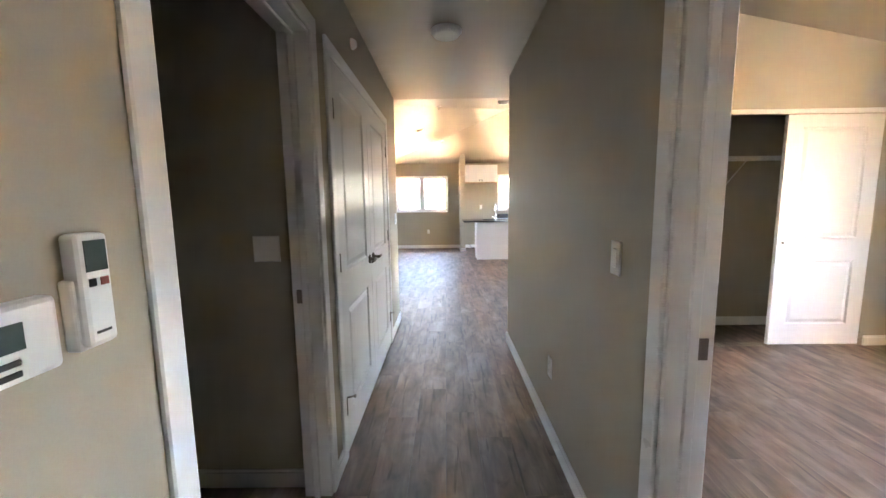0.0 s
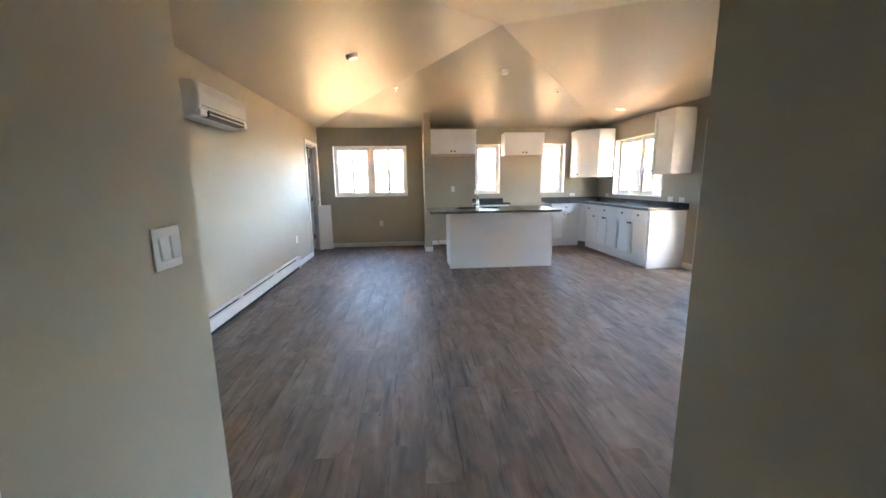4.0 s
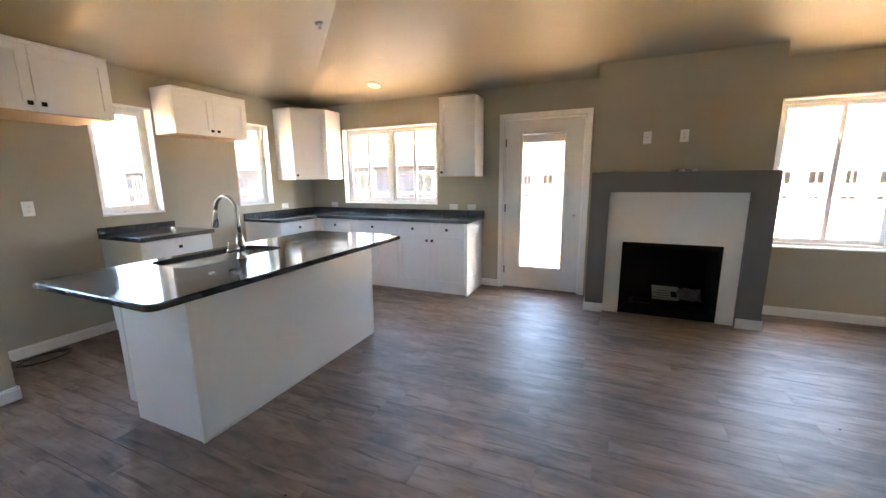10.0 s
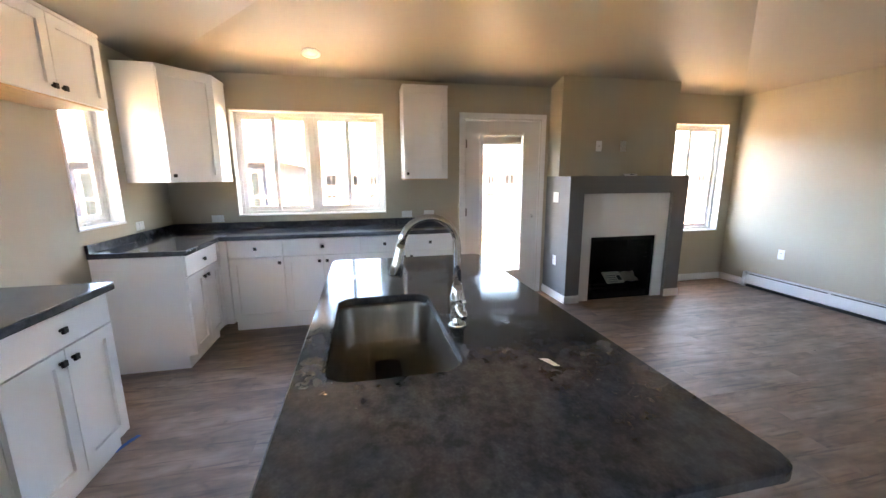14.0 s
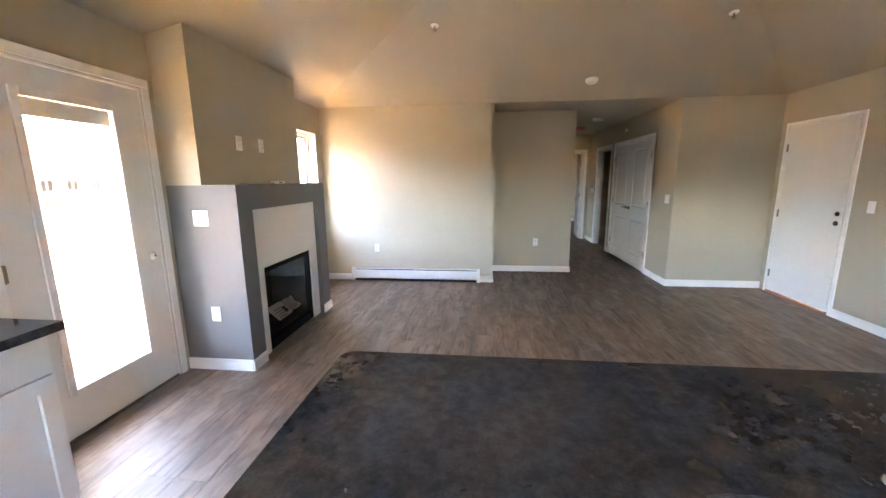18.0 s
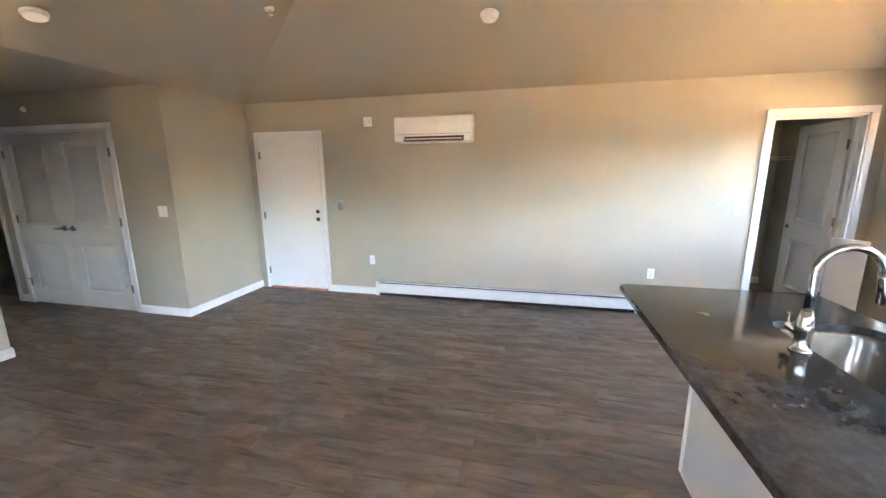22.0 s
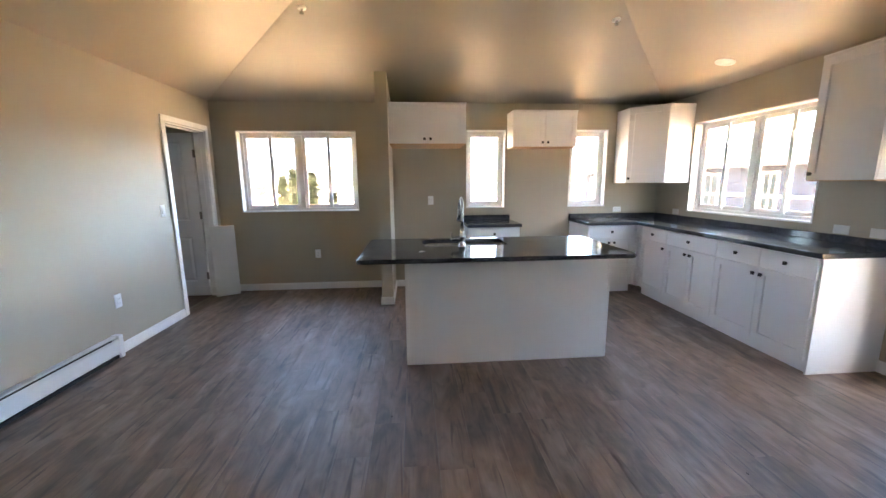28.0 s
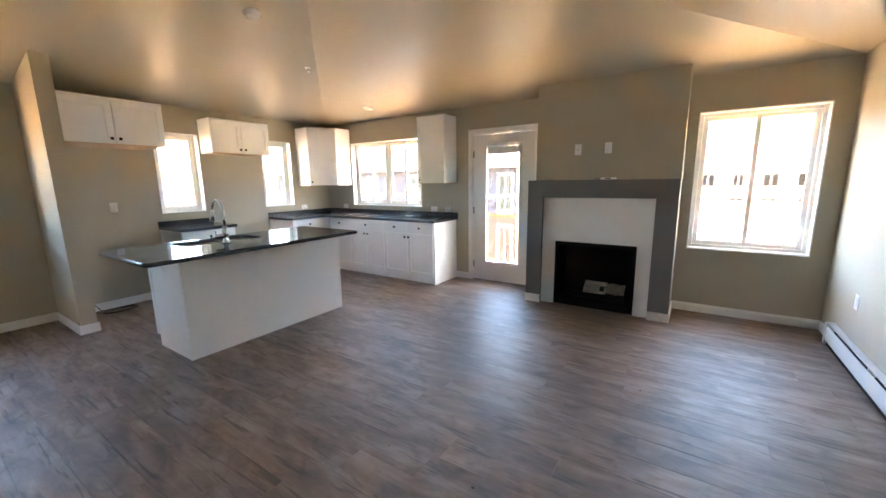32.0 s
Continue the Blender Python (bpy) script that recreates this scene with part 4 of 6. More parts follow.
onE, onW, onN, onS = (lambda y, z, x=EAST: pose(x, y, z, 0, 0, 90)), (lambda y, z, x=WEST: pose(x, y, z, 0, 0, -90)), (lambda x, z, y=NORTH: pose(x, y, z, 0, 0, 180)), (lambda x, z, y=SOUTH: pose(x, y, z))
plate("outlet", onW(5.843, 0.46), "outlet", "white outlet low on the long wall beside the heater")
plate("outlet", onW(9.112, 0.455), "outlet", "white outlet low on the long wall near the pantry")
plate("light_switch", onW(5.438, 1.162), "switch", "white rocker switch beside the entry door")
plate("light_switch", onW(9.838, 1.165), "switch", "white rocker switch beside the pantry door")
plate("outlet", onN(-0.372, 0.488), "outlet", "white outlet under the dining window")
plate("outlet", onN(1.162, 1.184), "outlet", "white outlet in the fridge recess")
plate("outlet", onN(3.785, 1.03), "outlet", "white sideways outlet over the corner worktop", 0.116, 0.072)
for y in (10.54, 8.59, 8.336):
    plate("outlet", onE(y, 1.02), "plain", "white sideways outlet over the worktop", 0.116, 0.072)
plate("outlet", onE(6.405, 1.766, 4.08), "jack", "white cable plate on the chimney breast")
plate("outlet", onE(6.09, 1.768, 4.08), "outlet", "white outlet on the chimney breast")
plate("light_switch", pose(4.115, FY1, 1.192), "switch", "double white switch on the side of the fireplace", 0.118)
plate("outlet", pose(4.085, FY1, 0.458), "outlet", "white outlet on the side of the fireplace")
plate("outlet", onS(3.60, 0.485), "outlet", "white outlet above the south baseboard heater")
plate("outlet", onS(1.25, 0.475, ALCOVE), "outlet", "white outlet in the alcove wall")
plate("light_switch", pose(HALL_L, 4.0, 1.168, 0, 0, -90), "switch", "double white switch at the hall corner", 0.118)
plate("light_switch", pose(HALL_R, 1.227, 1.142, 0, 0, 90), "switch", "white rocker switch beside the bedroom door")
plate("outlet", pose(HALL_R, 1.99, 0.405, 0, 0, 90), "outlet", "white outlet low on the hall wall")
plate("light_switch", pose(-0.653, 1.60, 1.145, 0, 0, 180), "plain", "white switch plate in the dark bathroom", 0.118)
plate("wall_box", pose(WEST, 5.86, 2.158, 0, 0, -90), "jack", "white square sensor plate high on the wall", 0.11, 0.112)

for nm, cat, lab, y, z, w, h in (("thermostat", "thermostat", "white wall thermostat with a small display", 0.382, 1.176, 0.115, 0.10),):
    th = thing(nm, pose(HALL_L, y, z, 0, 0, -90), lab, cat)
    part("case", boxes(((-w / 2, 0, -h / 2), (w / 2, 0.026, h / 2)), bev=0.008), PLAST, th)
    part("display", boxes(((-0.012, 0.025, -0.008), (0.028, 0.0272, 0.026))), LCD, th)
    for zz in (-0.022, -0.036):
        part("button", boxes(((-0.004, 0.0255, zz - 0.004), (0.02, 0.0285, zz + 0.004)), bev=0.0015), DARKP, th)
rc = thing("remote_control", pose(HALL_L, 0.492, 1.217, 0, 0, -90), "white air conditioner remote hanging in a wall holder", "remote control")
part("holder", boxes(((-0.028, 0, -0.085), (0.028, 0.022, 0.02)), bev=0.004), PLAST, rc)
part("case", boxes(((-0.024, 0.004, -0.08), (0.024, 0.034, 0.085)), bev=0.007), PLAST, rc)
part("display", boxes(((-0.017, 0.0335, 0.03), (0.017, 0.0352, 0.075))), LCD, rc)
part("button", boxes(((-0.016, 0.0335, 0.008), (-0.003, 0.036, 0.02)), bev=0.001), REDP, rc)
part("button", boxes(((0.004, 0.0335, 0.008), (0.015, 0.036, 0.02)), bev=0.001), DARKP, rc)
part("printed_line", boxes(((-0.012, 0.0335, -0.062), (0.012, 0.0346, -0.058))), INK, rc)

ac = thing("air_conditioner", pose(WEST, 7.15, 1.888, 0, 0, -90), "white wall-mounted split air conditioner", "air conditioner")
AW = 0.895
prof = [(0.0, 0.0), (0.10, 0.0), (0.165, 0.03), (0.192, 0.075), (0.197, 0.20), (0.185, 0.272), (0.16, 0.288), (0.0, 0.288)]
ab = bmesh.new()
stations = ((0.0, 0.86, 0.022), (0.008, 0.94, 0.010), (0.03, 1.0, 0.0), (AW - 0.03, 1.0, 0.0), (AW - 0.008, 0.94, 0.010), (AW, 0.86, 0.022))
ends = [[ab.verts.new((x, p * sc, max(z, lift))) for p, z in prof] for x, sc, lift in stations]
for e0, e1 in zip(ends, ends[1:]):
    for i in range(len(prof)):
        j = (i + 1) % len(prof)
        ab.faces.new((e0[i], e0[j], e1[j], e1[i]))
ab.faces.new(ends[0]), ab.faces.new(ends[-1][::-1])
bmesh.ops.recalc_face_normals(ab, faces=ab.faces[:])
part("case", ab, PLAST, ac)
part("outlet_slot", boxes(((0.085, 0.120, 0.014), (AW - 0.125, 0.1905, 0.068)), bev=0.003), DARKP, ac, "dark air outlet slot")
part("vane", boxes(((0.10, 0.150, 0.033), (AW - 0.14, 0.1925, 0.044)), bev=0.004), METW, ac, "pale grey air vane")
for x in (0.0, AW - 0.118):
    part("end_cover", boxes(((x + 0.006, 0.06, 0.012), (x + 0.112, 0.1885, 0.070)), bev=0.012, seg=3), PLAST, ac)
part("seam", boxes(((0.02, 0.194, 0.088), (AW - 0.02, 0.1975, 0.091))), DARKP, ac)
part("logo_bar", boxes(((AW * 0.47, 0.196, 0.112), (AW * 0.54, 0.1985, 0.119))), METW, ac)


def heater(name, m, w, label):
    """A hydronic baseboard heater with a damper slot and end caps; local +y out of the wall."""
    top = thing(name, m, label, "heater")
    fr = bmesh.new()
    pr = [(0.052, 0.042), (0.062, 0.050), (0.062, 0.150), (0.056, 0.169), (0.053, 0.168), (0.058, 0.149), (0.058, 0.051), (0.050, 0.045)]
    e0 = [[fr.verts.new((x, p, z)) for p, z in pr] for x in (0.03, w - 0.03)]
    for i in range(len(pr)):
        j = (i + 1) % len(pr)
        fr.faces.new((e0[0][i], e0[0][j], e0[1][j], e0[1][i]))
    part("front_cover", fr, METW, top)
    part("back_plate", boxes(((0.02, 0.0, 0.01), (w - 0.02, 0.006, 0.19)), ((0.02, 0.0, 0.186), (w - 0.02, 0.046, 0.190)), ((0.02, 0.042, 0.178), (w - 0.02, 0.047, 0.189)), bev=0.002, seg=1), METW, top)
    # tube block, then black strips painting the shade in slot and floor gap
    part("fin_tube", boxes(((0.046, 0.007, 0.055), (w - 0.046, 0.050, 0.125)), ((0.046, 0.0065, 0.03), (w - 0.046, 0.009, 0.183)), ((0.046, 0.012, 0.006), (w - 0.046, 0.048, 0.03))), GAP, top, "dark finned heating tube with black strips for the shade in the gaps")
    for x in (0.0, w - 0.045):
        part("end_cap", boxes(((x, 0.0, 0.004), (x + 0.045, 0.066, 0.196)), bev=0.005), METW, top)
    for k in range(1, max(2, round(w / 0.95))):
        x = w * k / max(2, round(w / 0.95))
        part("bracket", boxes(((x, 0.006, 0.036), (x + 0.004, 0.052, 0.18))), METW, top)
    return top


heater("baseboard_heater", pose(WEST, 9.02, 0, 0, 0, -90), 3.12, "long white steel baseboard heater on the west wall")
heater("baseboard_heater", pose(2.105, SOUTH, 0), 1.875, "white steel baseboard heater under the outlet on the south wall")


def ceil_z(x, y):
    ax, ay, az = APEX
    g = min((x - WEST) / (ax - WEST), (EAST - x) / (EAST - ax), (y - SOUTH) / (ay - SOUTH), (NORTH - y) / (NORTH - ay))
    return EAVE + (az - EAVE) * max(0.0, g)


def tilt_at(x, y):
    d = 0.01
    n = Vector((-(ceil_z(x + d, y) - ceil_z(x - d, y)) / (2 * d), -(ceil_z(x, y + d) - ceil_z(x, y - d)) / (2 * d), 1)).normalized()
    return Matrix.Translation((x, y, ceil_z(x, y))) @ n.to_track_quat("Z", "Y").to_matrix().to_4x4()


def detector(x, y, label, m=None, r=0.07):
    top = thing("smoke_detector", m or tilt_at(x, y), label, "smoke detector", "ceiling detectors")
    part("base", lathe(bmesh.new(), [(r, 0.0), (r, -0.012), (r * 0.93, -0.016), (r * 0.9, -0.016)], 32), PLAST, top)
    part("cover", lathe(bmesh.new(), [(r * 0.88, -0.016), (r * 0.86, -0.030), (r * 0.80, -0.036), (r * 0.68, -0.038), (r * 0.1, -0.039)], 32), PLAST, top)
    part("grille", lathe(bmesh.new(), [(r * 0.895, -0.020), (r * 0.895, -0.024)], 32), METW, top)
    return top


detector(1.673, 8.627, "round white ceiling light disc over the living area")
detector(0.86, 4.735, "round white smoke detector near the hall mouth")
detector(-0.335, 7.45, "round white detector over the long wall")
detector(0.157, 2.54, "round white smoke detector on the hall ceiling", pose(0.157, 2.54, EAVE), 0.10)
cn = thing("recessed_light", tilt_at(3.935, 9.475), "white recessed ceiling light over the worktop", "ceiling light")
part("ring", lathe(bmesh.new(), [(0.085, 0.0), (0.085, -0.006), (0.07, -0.011), (0.062, -0.004)], 32), PLAST, cn)
part("diffuser", lathe(bmesh.new(), [(0.062, 0.0), (0.062, -0.005), (0.02, -0.007)], 32), VINYL, cn)


def sprinkler(x, y):
    top = thing("sprinkler", tilt_at(x, y), "small white and chrome ceiling sprinkler head", "sprinkler", "ceiling sprinklers")
    part("escutcheon", lathe(bmesh.new(), [(0.036, 0.0), (0.034, -0.006), (0.015, -0.009)], 24), PLAST, top)
    hb = lathe(bmesh.new(), [(0.009, -0.006), (0.009, -0.018), (0.004, -0.02), (0.004, -0.042)], 12)
    tube(hb, [(-0.009, 0, -0.016), (-0.013, 0, -0.03), (-0.003, 0, -0.044)], 0.002, 6)
    tube(hb, [(0.009, 0, -0.016), (0.013, 0, -0.03), (0.003, 0, -0.044)], 0.002, 6)
    part("head", hb, CHROME, top)
    part("deflector", lathe(bmesh.new(), [(0.017, -0.044), (0.017, -0.046)], 16), CHROME, top)
    return top


for xy in ((0.08, 9.18), (2.70, 9.23), (0.055, 5.835), (2.50, 5.87)):
    sprinkler(*xy)
al = thing("alarm_cover", pose(0.235, 1.47, EAVE), "red plastic dust cover on the hall ceiling alarm", "alarm cover")
part("cover", boxes(((-0.13, -0.06, -0.055), (0.13, 0.06, 0.0)), bev=0.018, seg=3), REDP, al)
sd = thing("wall_sensor", pose(HALL_L, 2.30, 2.27, 0, 0, -90), "small round white sensor above the cupboard doors", "sensor")
part("case", lathe(bmesh.new(), [(0.03, 0.0), (0.03, 0.012), (0.02, 0.028), (0.008, 0.032)], 20, Matrix.Rotation(radians(-90), 4, "X")), PLAST, sd)

bp = thing("leaning_board", pose(-1.612, 10.70, 0.0, 0, 0, 31), "loose white board leaning beside the pantry door casing", "board")
part("board", boxes(((0.0, -0.009, 0.0), (0.275, 0.009, 0.905)), bev=0.003), DOORW, bp)


# ---- kitchen ----
def knob(parent, x, z, y=0.0):
    """A square black cabinet knob on a front that looks along -y."""
    bm = lathe(bmesh.new(), [(0.008, 0.0), (0.006, 0.012)], 10, Matrix.Translation((x, y, z)) @ Matrix.Rotation(radians(90), 4, "X"))
    box(bm, (x - 0.014, y - 0.024, z - 0.014), (x + 0.014, y - 0.011, z + 0.014), 0.003, 2)
    return part("knob", bm, KNOBM, parent, "square black knob")


def shaker(w, h, t=0.019, s=0.058):
    """The frame of a shaker front: x 0..w, z 0..h, face at y = -t."""
    bm = cells((0, s, w - s, w), (0, s, h - s, h), lambda i, j: not (i == 1 and j == 1), lambda u, v, k: (u, (-t, 0)[k], v))
    sharp = [e for e in bm.edges if len(e.link_faces) == 2 and e.calc_face_angle(0) > 1.0]
    bmesh.ops.bevel(bm, geom=sharp, offset=0.0018, segments=1, affect="EDGES")
    return bm


def inset(parent, w, h, t=0.019, s=0.058):
    return part("panel", boxes(((s - 0.003, -t + 0.014, s - 0.003), (w - s + 0.003, -0.003, h - s + 0.003))), CABW, parent)


def slab(w, h, t=0.019):
    return boxes(((0, -t, 0), (w, 0, h)), bev=0.003)


def front(parent, name, bm, x, y, z, kx, kz, t=0.019):
    d = part(name, bm, CABW, parent)
    d.location = (x, y, z)
    if kx is not None:
        knob(d, kx, kz, -t)
    return d


def base_cabinet(m, w, drawers, doors, label, d=0.60, h=0.875, side=False):
    """local: x 0..w, back at y 0, front at y -d."""
    top = thing("base_cabinet", m, label, "cabinet", "kitchen base cabinets")
    part("body", boxes(((0, -d + 0.02, 0.10), (w, 0, h))), CABW, top)
    part("toe_kick", boxes(((0, -d + 0.055, 0.0), (w, 0, 0.10))), CABW, top, "white toe kick")
    g, dz = 0.003, 0.155
    fw = w / drawers
    for k in range(drawers):
        front(top, "drawer", slab(fw - 2 * g, dz - g), k * fw + g, -d + 0.019, h - dz - 0.005, (fw - 2 * g) / 2, dz / 2)
    dw, dh = w / doors, h - dz - 0.115
    for k in range(doors):
        right = (k == 0) if doors > 1 else True
        inset(front(top, "door", shaker(dw - 2 * g, dh - g), k * dw + g, -d + 0.019, 0.105, (dw - 2 * g - 0.032) if right else 0.032, dh - 0.055), dw - 2 * g, dh - g)
    return top


def wall_cabinet(m, w, h, d, doors, label, low=True, right=False):
    """local: x 0..w, back at y 0, front at y -d, z 0..h."""
    top = thing("wall_cabinet", m, label, "cabinet", "kitchen wall cabinets")
    part("body", boxes(((0, -d + 0.02, 0.012), (w, 0, h - 0.02))), CABW, top)
    part("bottom_panel", boxes(((0.004, -d + 0.024, 0.0), (w - 0.004, -0.002, 0.0118))), CABIN, top, "raw wooden underside")
    part("crown", boxes(((-0.004, -d - 0.002, h - 0.02), (w + 0.004, 0, h)), bev=0.004), CABW, top)
    g = 0.003
    dw = w / doors
    for k in range(doors):
        kx = (dw - 2 * g - 0.032 if k == 0 else 0.032) if doors > 1 else (dw - 2 * g - 0.032 if right else 0.032)
        inset(front(top, "door", shaker(dw - 2 * g, h - 0.032), k * dw + g, -d + 0.019, 0.008, kx, 0.05), dw - 2 * g, h - 0.032)
    return top


# along the east wall (fronts look west): local x runs along -y
def east_m(y_north, z=0.0):
    return pose(EAST - 0.001, y_north, z, 0, 0, -90)


base_cabinet(east_m(9.11), 0.90, 2, 2, "white shaker base cabinet with two drawers and two doors")
base_cabinet(east_m(9.82), 0.71, 1, 2, "white shaker base cabinet with a wide drawer and two doors")
base_cabinet(east_m(10.29), 0.47, 1, 1, "white shaker base cabinet with one drawer and door near the corner")
cf = thing("corner_cabinet", pose(0, 0, 0), "plain white corner base filling the turn of the worktop", "cabinet", "kitchen base cabinets")
part("body", boxes(((3.735, 10.29, 0.10), (EAST - 0.001, NORTH - 0.001, 0.875))), CABW, cf)
part("filler", boxes(((3.71, 10.352, 0.10), (3.77, 10.39, 0.875))), CABW, cf)
base_cabinet(pose(3.105, NORTH - 0.001, 0), 0.605, 1, 2, "white shaker base cabinet beside the range space with two doors")
base_cabinet(pose(1.59, NORTH - 0.001, 0), 0.64, 1, 2, "narrow white shaker base cabinet between fridge and range spaces")
part("end_panel", boxes(((3.78, 8.195, 0.0), (EAST - 0.002, 8.209, 0.875))), CABW, bpy.data.objects["base_cabinet"], "white end panel").matrix_parent_inverse = bpy.data.objects["base_cabinet"].matrix_basis.inverted()

wall_cabinet(pose(0.655, NORTH - 0.001, 1.862), 0.905, 0.465, 0.60, 2, "white two-door shaker cabinet high over the fridge recess")
wall_cabinet(pose(2.19, NORTH - 0.001, 1.85), 0.82, 0.45, 0.325, 2, "white two-door shaker cabinet high over the range space")
wall_cabinet(east_m(8.643, 1.405), 0.458, 0.93, 0.325, 1, "tall white one-door shaker cabinet beside the back door")

# diagonal corner wall cabinet
dc = thing("corner_wall_cabinet", pose(0, 0, 0), "tall white diagonal corner wall cabinet with one shaker door", "cabinet", "kitchen wall cabinets")
cz0, cz1 = 1.395, 2.335
foot = [(3.705, NORTH - 0.001), (3.705, 10.655), (4.045, 10.358), (EAST - 0.001, 10.358), (EAST - 0.001, NORTH - 0.001)]
for nm, z0, z1, grow in (("body", cz0, cz1 - 0.02, 0.0), ("crown", cz1 - 0.02, cz1, 0.004)):
    bm = bmesh.new()
    pts = [(x - grow if x < 4.17 else x, y - grow if y < 10.9 else y) for x, y in foot]
    lo, hi = [bm.verts.new((x, y, z0)) for x, y in pts], [bm.verts.new((x, y, z1)) for x, y in pts]
    for i in range(5):
        bm.faces.new((lo[i], lo[(i + 1) % 5], hi[(i + 1) % 5], hi[i]))
    bm.faces.new(lo[::-1]), bm.faces.new(hi)
    part(nm, bm, CABW, dc)
va, vb = Vector((3.705, 10.655, 0)), Vector((4.045, 10.358, 0))
dl = (vb - va).length
dr = part("door", shaker(dl - 0.012, cz1 - cz0 - 0.03), CABW, dc)
dr.matrix_basis = Matrix.Translation(va + Vector((0, 0, cz0 + 0.006))) @ Matrix.Rotation(math.atan2(vb.y - va.y, vb.x - va.x), 4, "Z") @ Matrix.Translation((0.006, -0.0005, 0))
knob(dr, 0.034, 0.05, -0.019)
inset(dr, dl - 0.012, cz1 - cz0 - 0.03)


# ---- worktops ----
def rounded(x0, x1, y0, y1, r, n=6):
    """A rounded rectangle as a list of points; r: one radius."""
    out = []
    for cx, cy, a0 in ((x1 - r, y1 - r, 0), (x0 + r, y1 - r, 90), (x0 + r, y0 + r, 180), (x1 - r, y0 + r, 270)):
        for k in range(n + 1):
            a = radians(a0 + 90 * k / n)
            out.append((cx + r * math.cos(a), cy + r * math.sin(a)))
    return out


def ring_slab(outer, inner, z0, z1, ease=0.006):
    """A slab between two outlines of as many points, its outer edge eased."""
    bm = bmesh.new()
    mid = Vector((sum(p[0] for p in outer) / len(outer), sum(p[1] for p in outer) / len(outer)))

    def loop(pts, z, shrink=0.0):
        made = []
        for x, y in pts:
            d = Vector((x, y)) - mid
            d = Vector((math.copysign(min(shrink, abs(d.x)), d.x), math.copysign(min(shrink, abs(d.y)), d.y)))
            made.append(bm.verts.new((x - d.x, y - d.y, z)))
        return made

    loops = [loop(inner, z0), loop(outer, z0, ease), loop(outer, z0 + ease), loop(outer, z1 - ease), loop(outer, z1, ease), loop(inner, z1)]
    n = len(outer)
    for p, q in zip(loops, loops[1:] + loops[:1]):
        for k in range(n):
            bm.faces.new((p[k], p[(k + 1) % n], q[(k + 1) % n], q[k]))
    return bm


ITX0, ITX1, ITY0, ITY1, TOP = 0.535, 2.505, 8.322, 9.278, 0.915
SX0, SX1, SY0, SY1 = 1.0, 1.70, 8.815, 9.195
it = thing("island_worktop", pose(0, 0, 0), "polished dark granite island worktop with rounded corners and sink cut-out", "worktop")
part("slab", ring_slab(rounded(ITX0, ITX1, ITY0, ITY1, 0.045), rounded(SX0 - 0.006, SX1 + 0.006, SY0 - 0.006, SY1 + 0.006, 0.081), TOP - 0.032, TOP), GRANITE, it)
part("cutout_edge", ring_slab(rounded(SX0 - 0.0055, SX1 + 0.0055, SY0 - 0.0055, SY1 + 0.0055, 0.0805), rounded(SX0, SX1, SY0, SY1, 0.075), TOP - 0.032, TOP - 0.0005, 0.001), GRANITE, it, "polished edge of the sink cut-out")

wt = thing("corner_worktop", pose(0, 0, 0), "dark stone worktop turning the kitchen corner, with low upstand", "worktop")
part("slab", boxes(((3.09, 10.335, 0.877), (EAST - 0.001, NORTH - 0.001, TOP)), ((3.725, 8.165, 0.877), (EAST - 0.001, 10.3345, TOP)), bev=0.004), GRANITE, wt)
part("upstand", boxes(((EAST - 0.021, 8.165, TOP), (EAST - 0.001, NORTH - 0.001, TOP + 0.062)), bev=0.003), GRANITE, wt)
part("upstand", boxes(((3.09, NORTH - 0.021, TOP), (EAST - 0.0215, NORTH - 0.001, TOP + 0.062)), bev=0.003), GRANITE, wt)
ws = thing("small_worktop", pose(0, 0, 0), "short dark stone worktop with low upstand beside the range space", "worktop")
part("slab", boxes(((1.575, 10.325, 0.877), (2.245, NORTH - 0.001, TOP)), bev=0.004), GRANITE, ws)
part("upstand", boxes(((1.575, NORTH - 0.021, TOP), (2.245, NORTH - 0.001, TOP + 0.062)), bev=0.003), GRANITE, ws)

# ---- island ----
il = thing("kitchen_island", pose(0, 0, 0), "white panelled kitchen island with seating overhang", "island")
part("body", boxes(((0.88, 8.652, 0.09), (0.97, 9.24, 0.882)), ((1.76, 8.652, 0.09), (2.455, 9.24, 0.882)), ((0.97, 8.652, 0.09), (1.76, 8.70, 0.882)), ((0.97, 8.70, 0.09), (1.76, 9.24, 0.60))), CABW, il)
part("back_panel", boxes(((0.858, 8.630, 0.0), (2.470, 8.652, 0.882))), CABW, il, "plain white back panel")
part("end_panel", boxes(((0.858, 8.6525, 0.0), (0.88, 9.215, 0.882))), CABW, il, "plain white end panel")
part("end_panel", boxes(((2.456, 8.6525, 0.0), (2.470, 9.255, 0.882))), CABW, il, "plain white end panel")
part("corner_trim", boxes(((0.852, 8.624, 0.0), (0.878, 8.646, 0.882)), bev=0.003), TRIM, il)
part("corner_trim", boxes(((2.452, 8.626, 0.0), (2.474, 8.644, 0.882)), bev=0.003), TRIM, il)
part("base_strip", boxes(((0.884, 8.624, 0.0), (2.452, 8.630, 0.012))), TRIM, il)
part("face_stile", boxes(((0.856, 9.225, 0.10), (0.90, 9.278, 0.882)), bev=0.002), CABW, il, "white cabinet stile beside the end panel")
part("toe_kick", boxes(((0.90, 9.09, 0.0), (1.85, 9.15, 0.09))), CABW, il)
